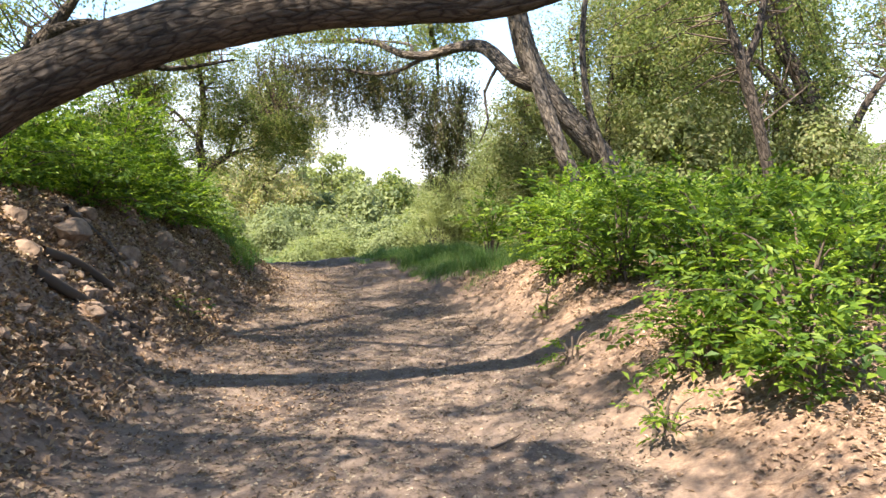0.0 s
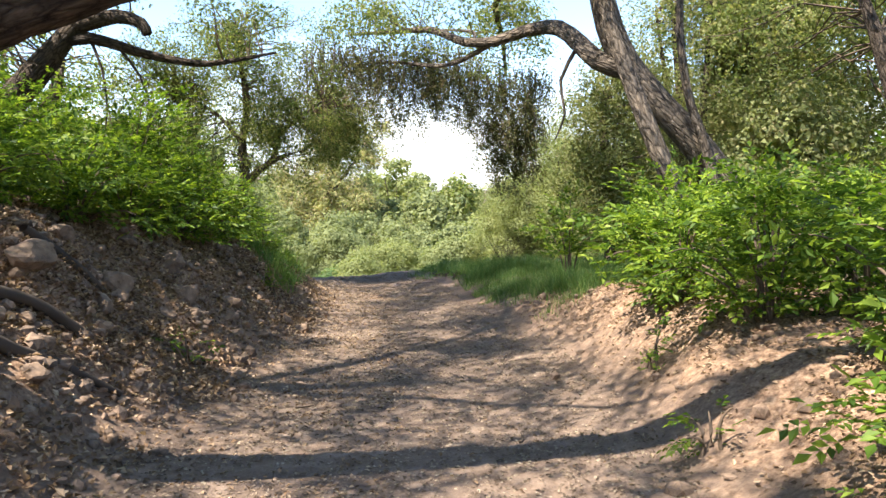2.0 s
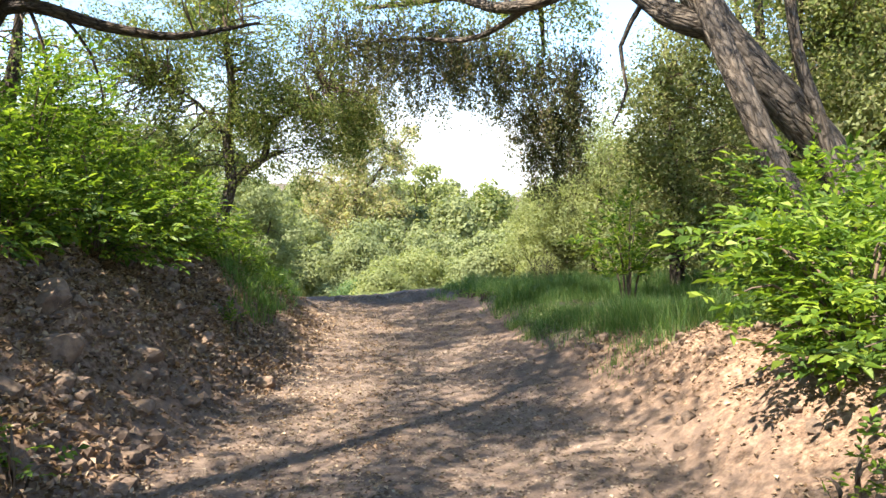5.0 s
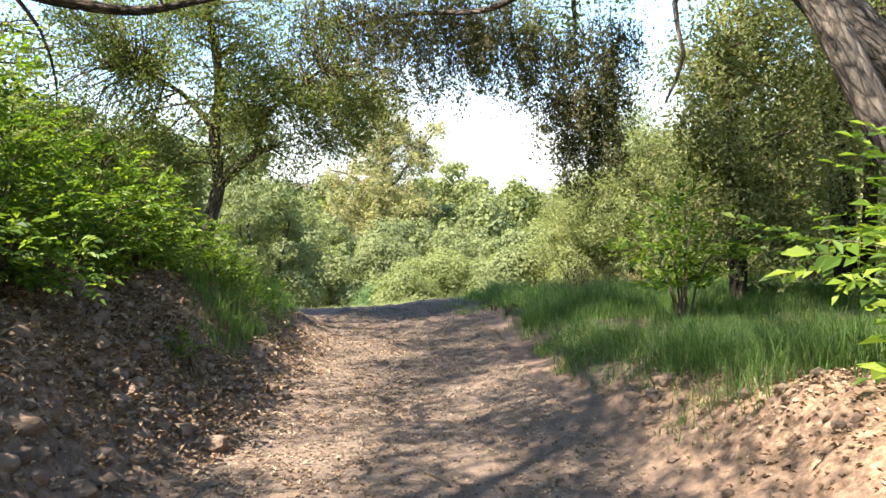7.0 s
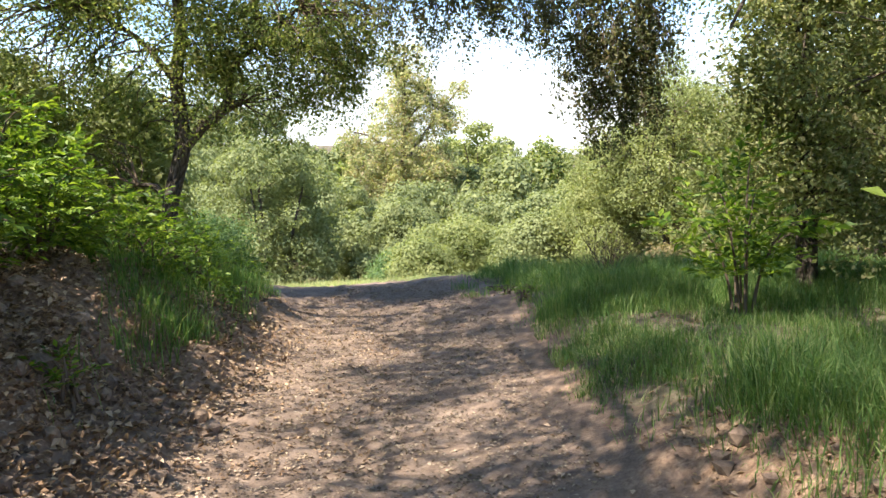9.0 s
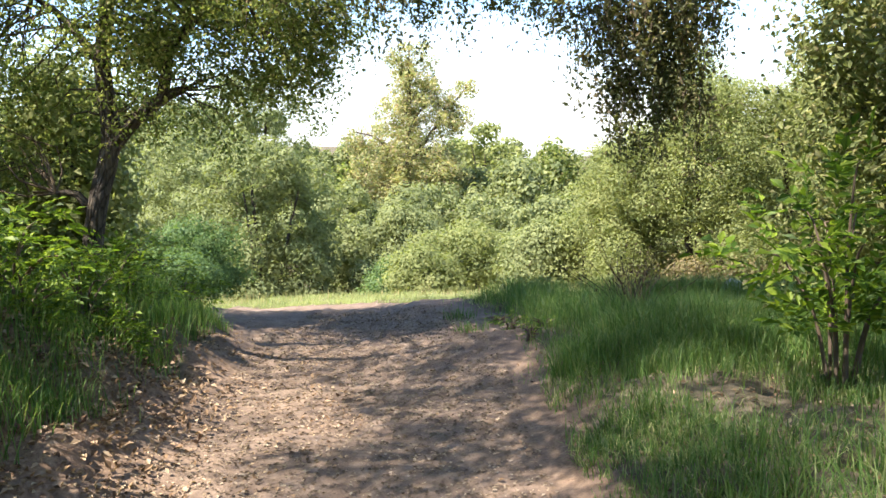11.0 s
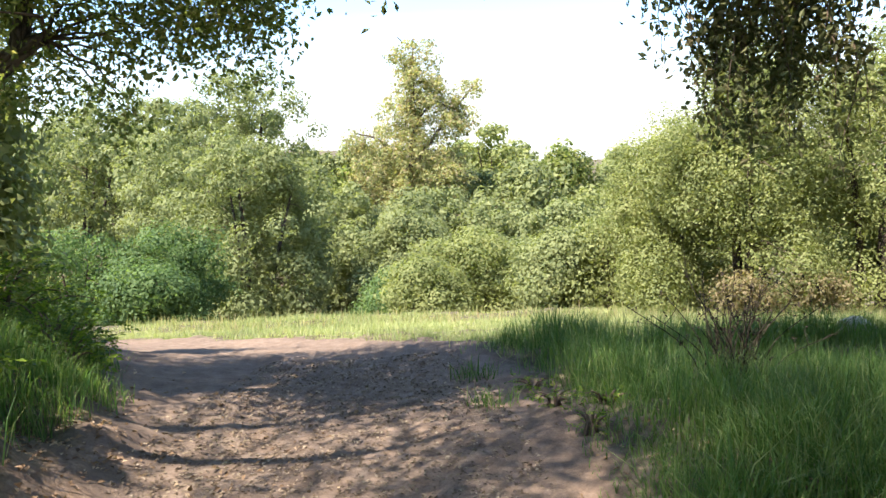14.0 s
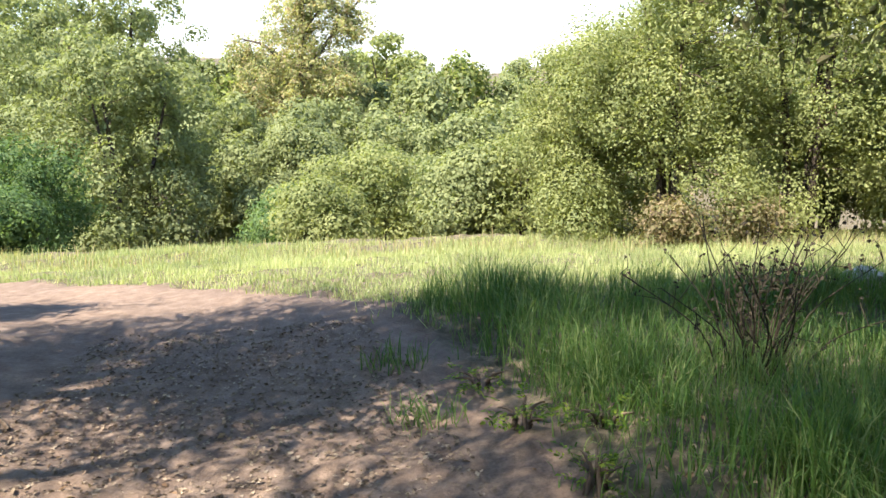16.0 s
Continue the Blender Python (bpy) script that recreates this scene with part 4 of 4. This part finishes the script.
# edge of the meadow
for k, (x, y, w, h) in enumerate([(2.7, 31.5, 3.0, 4.2), (4.2, 30.6, 4.0, 5.8), (6.6, 30.6, 4.4, 5.9), (9.4, 30.5, 5.0, 6.6), (12.6, 30.0, 5.0, 6.6), (5.6, 36.0, 5.5, 7.0), (1.6, 33.5, 2.4, 2.4), (16.0, 29.0, 5.5, 7.0), (9.0, 34.5, 5.0, 7.0), (13.0, 35.0, 6.0, 7.5), (8.0, 32.4, 3.6, 2.6), (11.0, 31.8, 3.8, 2.8), (14.4, 31.2, 4.0, 2.8), (18.6, 32.0, 5.0, 6.0)]):
    bushy("olive_tree", "olive-green willowy tree at the edge of the meadow", x, y, w, h, OLIVE_LEAF, 240 + k, 400 if k < 4 else 260, 140 if k < 4 else 70 if k < 6 else 50, 0.058 if k < 4 else 0.08, 0.27, "trees at the edge of the meadow", "tree", OAK_BARK, low=0.08, every=5)
for k, (x, y, w, h, m) in enumerate([(-14.5, 36, 5.0, 3.6, BLUE_LEAF), (-11.3, 36.5, 4.2, 3.6, BLUE_LEAF), (-18.5, 34, 5.0, 3.8, BLUE_LEAF), (-2.1, 38, 4.0, 3.2, OLIVE_LEAF), (0.8, 39, 3.4, 2.8, OLIVE_LEAF), (-5.0, 40, 3.4, 2.6, BLUE_LEAF), (-3.2, 34.5, 2.2, 1.5, OLIVE_LEAF), (0.4, 33.6, 2.2, 2.0, FAR_LEAF), (-10.5, 33.0, 2.6, 1.6, BLUE_LEAF), (10.0, 32.6, 3.6, 2.4, OLIVE_LEAF), (8.9, 30.2, 2.4, 1.5, OLIVE_LEAF)]):
    bushy("bush", {BLUE_LEAF: "rounded blue-green bush below the meadow", OLIVE_LEAF: "rounded grey-green bush below the meadow"}.get(m, "dark green bush below the meadow"), x, y, w, h, m, 260 + k, 150, 120, 0.09, 0.3, "bushes below the meadow")
for k, (x, y, w, h) in enumerate([(3.7, 29.0, 1.5, 0.8), (5.0, 28.8, 1.2, 0.7)]):
    bushy("bush", "brown half-dead bush with dry stems under the trees", x, y, w, h, DRY_LEAF, 270 + k, 70, 40, 0.06, 0.2, "dry bushes under the trees", every=1)
# across the dip
for k, (x, y, w, h) in enumerate([(-11.8, 43.5, 8.6, 8.8), (-16.5, 48, 8.0, 9.6), (-6.2, 47, 5.0, 5.4), (-19.5, 53, 9.0, 12.0), (-19.5, 62, 12.0, 15.5), (-27, 55, 11, 11), (-8.0, 56, 6.0, 6.0), (-30, 66, 13, 15), (-36, 50, 12, 12), (-25, 44, 8, 8)]):
    bushy("oak_tree", "broad round oak below the meadow", x, y, w, h, FAR_LEAF, 280 + k, 300 if k < 3 else 240, 210 if k < 3 else 70, 0.125 if k < 3 else 0.21, 0.42, "round oaks below the meadow", "tree", OAK_BARK, low=0.08, every=5, shell=0.62, puff=0.3)
sz = gz(-11, 76)
tree("sycamore_tree", "tall sycamore with thin yellow-green foliage", [[(-11.2, 76, sz, 0.42), (-11.3, 76, -1, 0.36), (-11, 76, 4, 0.28), (-10.8, 76, 9, 0.16), (-10.6, 76, 13, 0.05)],
      [(-11, 76, 3, 0.18), (-8.6, 76, 6, 0.12), (-6, 76, 9, 0.05)], [(-11, 76, 2, 0.18), (-13.5, 76, 5, 0.1), (-15.5, 76, 5.8, 0.05)], [(-11, 76, 6, 0.1), (-9.0, 76, 8, 0.07), (-7.2, 76, 6.6, 0.04)]], GREY_BARK, SYC_LEAF,
     [(-10.7, 76, 11.2, 2.3, 2.0, 2.4), (-10.0, 76, 8.6, 2.4, 2.4, 2.4), (-11.8, 76, 6.4, 2.8, 2.8, 2.4), (-6.0, 76, 9.2, 1.2, 1.2, 0.9), (-7.2, 76, 6.6, 2.0, 1.8, 1.6), (-11.5, 76, 3.0, 4.0, 3.4, 3.2), (-15.4, 76, 5.0, 1.4, 1.3, 1.4), (-11.4, 76, -1.6, 4.6, 3.6, 3.4), (-8.2, 76, 2.6, 2.6, 2.4, 2.6), (-14.4, 76, 1.0, 2.4, 2.2, 2.6), (-8.4, 76, 6.2, 1.3, 1.2, 1.2), (-7.4, 76, 7.8, 1.2, 1.1, 1.0)], 1100, 38, 0.2, 0.40, 150, hang=0.5, shell=0.1, simple=True, twigs_every=2)
rg = np.random.default_rng(9)
for k in range(60):
    row = k % 3
    x, y = -62 + 118 * (k + rg.uniform(0, 1)) / 60, (74, 88, 102)[row] + rg.uniform(-4, 4)
    if -15 < x < -6 and y < 80:
        y += 8
    w = rg.uniform(6, 9.5)
    bushy("oak_tree", "distant oak on the wooded slope", x, y, w, w * rg.uniform(0.75, 1.05), (FAR_LEAF, OAK_LEAF, FAR_LEAF, OLIVE_LEAF, FAR_LEAF)[k % 5], 300 + k, 110, 34, 0.4, 0.55, "woods on the slope", "tree", OAK_BARK, low=0.1, every=14, shell=0.6, puff=0.3)

# ---- stones, roots and sticks ----
for k, (x, y, s) in enumerate([(-2.62, 8.5, 0.42), (-2.9, 8.0, 0.36), (-2.35, 9.1, 0.28), (-2.5, 9.6, 0.34), (-2.15, 9.9, 0.26), (-2.25, 10.6, 0.4), (-2.0, 10.2, 0.22), (-2.45, 10.9, 0.36), (-1.95, 11.2, 0.3), (-2.75, 9.2, 0.3), (-2.6, 7.5, 0.3), (-2.2, 8.7, 0.2), (-3.05, 7.2, 0.34), (-2.1, 7.9, 0.16), (-1.95, 12.2, 0.22), (-2.35, 11.8, 0.26)]):
    rock("weathered brown stone sticking out of the bank", x, y, 0.92 * s, 400 + k, "stones in the bank", 0.48, flat=0.8)
bg = np.random.default_rng(88)
for k in range(28):
    y = bg.uniform(6.6, 13.2)
    x = float(lerp(y, PY, PX) - lerp(y, PY, PW)) - bg.uniform(0.0, 1.25)
    rock("angular brown stone half buried in the bank", x, y, bg.uniform(0.08, 0.22), 440 + k, "small stones in the bank", 0.42, flat=0.8)
PALE = STONE.copy()
PALE.name = "pale_stone"
for node in PALE.node_tree.nodes:
    if node.type == "VALTORGB" and node.color_ramp.elements[0].color[0] < 0.2:
        node.color_ramp.elements[0].color, node.color_ramp.elements[1].color = (0.38, 0.36, 0.33, 1), (0.66, 0.63, 0.58, 1)
rock("pale rounded boulder lying in the meadow grass", 2.98, 21.4, 0.36, 430, mat=PALE, sink=0.15)
kg = np.random.default_rng(77)
pieces = []
bm = bmesh.new()
bmesh.ops.create_icosphere(bm, subdivisions=1, radius=0.5)
ball = np.array([v.co for v in bm.verts])
sides3 = np.array([[v.index for v in f.verts] for f in bm.faces])
bm.free()
x, y = kg.uniform(-3.4, -1.3, 1500), kg.uniform(6.0, 14.5, 1500)
x2, y2 = kg.uniform(1.3, 2.8, 160), kg.uniform(5.0, 13.0, 160)
x, y = np.r_[x, x2], np.r_[y, y2]
ok = track_off(x, y)[0] > kg.uniform(-0.25, 0.3, len(x))
for px, py in zip(x[ok], y[ok]):
    s = kg.uniform(0.03, 0.09) * kg.uniform(0.6, 1.7)
    b = ball * kg.uniform(0.75, 1.15, (len(ball), 1)) * s * kg.uniform(0.7, 1.5, 3) * np.array([1, 1, 0.75])
    a = kg.uniform(0, 6.28)
    b = b @ np.array([[math.cos(a), math.sin(a), 0], [-math.sin(a), math.cos(a), 0], [0, 0, 1]])
    pieces.append((b + np.array([px, py, gz(px, py) + s * 0.12]), sides3))
v, f = join(pieces)
tagged(part("rubble", v, f, CLOD), "brown earth clods and small stones on the bank", "rubble", kind="stuff")
for k, pts in enumerate([[(-2.55, 7.7), (-2.4, 8.15), (-2.15, 8.5), (-2.1, 8.85), (-1.85, 9.2)], [(-2.4, 7.2), (-2.2, 7.55), (-2.1, 7.9), (-1.85, 8.2)], [(-2.7, 8.6), (-2.5, 9.0), (-2.4, 9.3)]]):
    line = spline([(x, y, gz(x, y) + 0.03 * math.sin(2 * i + k) + 0.035, 0.052 - 0.009 * i) for i, (x, y) in enumerate(pts)], 0.06)
    at = line[0, :3].copy()
    line[:, :3] -= at
    v, f = tube(line, 8, 0.1, k)
    ob = tagged(part("root", v, f, OAK_BARK, smooth=True), "bare gnarled root running out of the bank", "root", "roots in the bank")
    ob.location = at
for k, (x, y, a, L) in enumerate([(-2.15, 19.3, 2.2, 0.35), (0.2, 11.9, 1.9, 0.3), (1.0, 5.6, 0.3, 0.25), (0.9, 8.0, 1.2, 0.2), (-0.8, 9.0, 0.5, 0.22)]):
    line = spline([(x + L * t * math.cos(a + 0.3 * t), y + L * t * math.sin(a + 0.3 * t), gz(x + L * t * math.cos(a), y + L * t * math.sin(a)) + 0.012, 0.010 - 0.005 * t) for t in (0, 0.35, 0.7, 1)], 0.05)
    at = line[0, :3].copy()
    line[:, :3] -= at
    v, f = tube(line, 6, 0.1, k)
    ob = tagged(part("stick", v, f, TWIG, smooth=True), "short dry stick lying on the dirt", "stick", "sticks on the track")
    ob.location = at
# dry stalks in the grass
sg = np.random.default_rng(15)
DRY_STALK = bark_material("dry_stalk", (0.02, 0.018, 0.014), (0.055, 0.045, 0.034), 40.0)
dry_bush = thing("dry_bush", 1.55, 19.75, gz(1.55, 19.75), "dark bare-stemmed dry weed with small seed heads", "plant")
heads = []
for k in range(34):
    a, r, hh = sg.uniform(0, 6.28), sg.uniform(0.1, 0.85), sg.uniform(0.4, 0.8)
    p = spline([(0.25 * r * math.cos(a), 0.25 * r * math.sin(a), -0.05, 0.005), (0.5 * r * math.cos(a + 0.2), 0.5 * r * math.sin(a + 0.2), hh * 0.5, 0.004), (r * math.cos(a), r * math.sin(a), hh, 0.0018)], 0.1)
    bits = [tube(p, 5)]
    for _ in range(4):
        q = p[sg.integers(len(p) // 3, len(p))]
        d = sg.normal(0, 0.09, 3) + np.array([0, 0, 0.1])
        bits.append(tube(np.array([[*q[:3], 0.0025], [*(q[:3] + 0.5 * d + sg.normal(0, 0.01, 3)), 0.002], [*(q[:3] + d), 0.001]]), 5))
        heads.append(q[None, :3] + d + sg.normal(0, 0.015, (3, 3)))
    v, f = join(bits)
    part("stalk", v, f, DRY_STALK, dry_bush, smooth=True)
v, f = leaves(np.concatenate(heads), 0.024, sg, 0.2, 0.8)
tagged(part("seed_head", v, f, DRY_STALK, dry_bush), kind="stuff")

# ---- grass, meadow and fallen leaves ----
gg = np.random.default_rng(21)


def right_grass(x, y):
    off, side = track_off(x, y)
    clump = 0.55 + 0.7 * vnoise(x, y, 1.3, 9) + 0.6 * vnoise(x, y, 3.8, 10)
    edge = np.clip((off - np.interp(y, [17.0, 17.4, 18.6, 19.4], [0.32, 0.15, 0.2, 0.5]) - 0.22 * vnoise(x, y, 1.6, 8)) / 0.45, 0, 1)
    thin = 1 - 0.72 * np.exp(-(((y - 15.55 - 0.25 * vnoise(x, y, 0.9, 15)) / 0.85) ** 2))
    return thin * (side > 0) * edge * np.clip((y - 11.7 - 0.45 * np.maximum(off - 0.9, 0)) / 0.8, 0, 1) * np.clip(clump, np.where(y > 16.6, 0.35, 0.06), 1) * np.clip((22.3 - y) / 1.2, 0, 1)


x, y = scatter(190000, -1.0, 5.5, 11.3, 22.3, gg, right_grass)
tall = np.clip((track_off(x, y)[0] - 0.1) / 0.9, 0.25, 1)
grass("grass", "tall green grass beside the track", x, y, 0.3 * tall * (1 + 0.45 * vnoise(x, y, 1.3, 11)) * (1 - 0.45 * np.exp(-(((y - 15.4) / 1.0) ** 2))), 0.0062, GRASS, 22, 0.75)


def left_grass(x, y):
    off, side = track_off(x, y)
    clump = 0.45 + 0.6 * vnoise(x, y, 1.8, 13)
    return (side < 0) * np.clip((off - 0.38 - 0.2 * vnoise(x, y, 1.5, 12)) / 0.35, 0, 1) * np.clip((y - 12.8) / 1.8, 0, 1) * np.clip(clump + 0.25, 0.12, 1) * np.clip((0.75 + 0.5 * np.clip(y - 14, 0, 4) - off) / 0.5, 0, 1)


x, y = scatter(120000, -6.5, -1.2, 12.6, 22.5, gg, left_grass)
grass("grass", "green grass growing on the foot of the bank", x, y, 0.26 * (1 + 0.4 * vnoise(x, y, 1.2, 16)), 0.007, GRASS, 23, 0.6)


def meadow(x, y):
    off, side = track_off(x, y)
    return np.clip((off - 0.05) / 0.5, 0, 1) * np.clip((y - 20.6 - 0.25 * wobble(x, y, 1.5)) / 1.2, 0, 1) * np.clip(0.75 + 0.5 * wobble(x, y, 0.9, 3), 0.25, 1)


x, y = scatter(190000, -9.0, 9.0, 20.3, 30.8, gg, meadow)
grass("meadow_grass", "pale sunlit meadow grass going to seed", x, y, 0.115 + 0.04 * vnoise(x, y, 0.8, 14), 0.010, DRY_GRASS, 24, 0.6, True)
# seed stalks and yellow weeds at the far edge of the meadow
x, y = scatter(6000, -9, 9, 27.5, 30.5, gg, lambda x, y: np.clip(0.5 + 0.8 * wobble(x, y, 1.7, 2), 0, 1))
grass("weed_stalk", "yellowish weed stalks along the meadow's edge", x, y, 0.24, 0.014, SYC_LEAF, 25, 0.3)


def littered(x, y):
    off, side = track_off(x, y)
    d = np.clip(0.35 + 0.75 * off, 0.2, 1) * np.clip((20.5 - y) / 5, 0, 1)
    d = np.where(side > 0, d * np.clip((15.5 - y) / 3, 0.25, 1) * np.clip((off - 0.1) / 0.9, 0.12, 0.9), d)
    return d * np.clip(0.65 + 0.6 * wobble(x, y, 1.9, 6), 0.15, 1)


x, y = scatter(230000, -4.6, 4.2, 2.5, 21.5, gg, littered)
n = len(x)
c = np.stack([x, y, height(x, y) + gg.uniform(0.004, 0.018, n)], -1)
v, f = leaves(c, 0.036, gg, 2.2, 0.6, 0.3)
tagged(part("leaf_litter", v, f, LITTER), "dry brown fallen leaves strewn over the ground", "leaf litter", kind="stuff")
def drifted(x, y):
    off, side = track_off(x, y)
    return (side < 0) * np.clip(0.25 + 1.3 * off, 0, 1) * np.clip((17.5 - y) / 4, 0, 1) * np.clip(0.6 + 0.8 * wobble(x, y, 1.4, 4), 0.12, 1)


x, y = scatter(110000, -4.4, -0.7, 4.0, 17.5, gg, drifted)
c = np.stack([x, y, height(x, y) + gg.uniform(0.01, 0.06, len(x))], -1)
v, f = leaves(c, 0.05, gg, 1.3, 0.6, 0.35)
tagged(part("leaf_litter", v, f, LITTER), "thick drift of brown fallen leaves on the bank", "leaf litter", kind="stuff")
x, y = scatter(115000, -2.4, 2.2, 2.5, 21.0, gg, lambda x, y: (track_off(x, y)[0] < 0.1) * 0.8)
n = len(x)
c = np.stack([x, y, height(x, y) + 0.004], -1)
v, f = leaves(c, 0.025, gg, 2.6, 0.7, 0.2)
tagged(part("leaf_crumbs", v, f, CRUMB), "small leaf crumbs and chips on the dirt track", "leaf litter", kind="stuff")
# short thin grass, green and dry, on the bare verge
verge = lambda x, y: (track_off(x, y)[0] > 0.25) * np.clip(0.5 + 0.9 * vnoise(x, y, 1.9, 18), 0.05, 1) * np.exp(-(((y - 15.4) / 1.3) ** 2))
x, y = scatter(44000, 0.6, 4.0, 12.8, 17.6, gg, verge)
grass("grass", "short thin green grass on the bare verge", x, y, 0.13 * (1 + 0.5 * vnoise(x, y, 2.2, 19)), 0.006, GRASS, 26, 0.8)
x, y = scatter(20000, 0.6, 4.0, 12.4, 18.0, gg, verge)
grass("dry_grass", "short straw-coloured grass on the bare verge", x, y, 0.1, 0.005, DRY_GRASS, 27, 0.9)
# small seedlings and ground ivy at the shrubs' feet
for k, (x, y) in enumerate([(-1.75, 9.3), (1.9, 7.2), (2.0, 8.9), (-2.0, 13.4), (1.95, 5.2)]):
    shrub("small green seedling among fallen leaves", x, y, 0.35, 0.28, SHRUB_LEAF, 500 + k, 4, 22, 0.05, "seedlings", name="seedling", base=0.03)

# separate tufts of taller grass
for k, (x, y, n, hh) in enumerate([(0.53, 21.6, 260, 0.3), (0.25, 20.9, 120, 0.2), (-0.35, 20.1, 90, 0.16), (-0.15, 19.3, 90, 0.15), (1.2, 18.4, 300, 0.42), (2.0, 18.0, 300, 0.42), (0.9, 17.0, 220, 0.36)]):
    a, r = gg.uniform(0, 6.28, n), 0.16 * gg.uniform(0, 1, n) ** 0.7 * (1 + n / 300)
    ob = grass("grass_tuft", "dense tuft of taller green grass", x + r * np.cos(a), y + r * np.sin(a), hh, 0.007, GRASS, 600 + k, 0.7)
    tagged(ob, group="grass tufts")
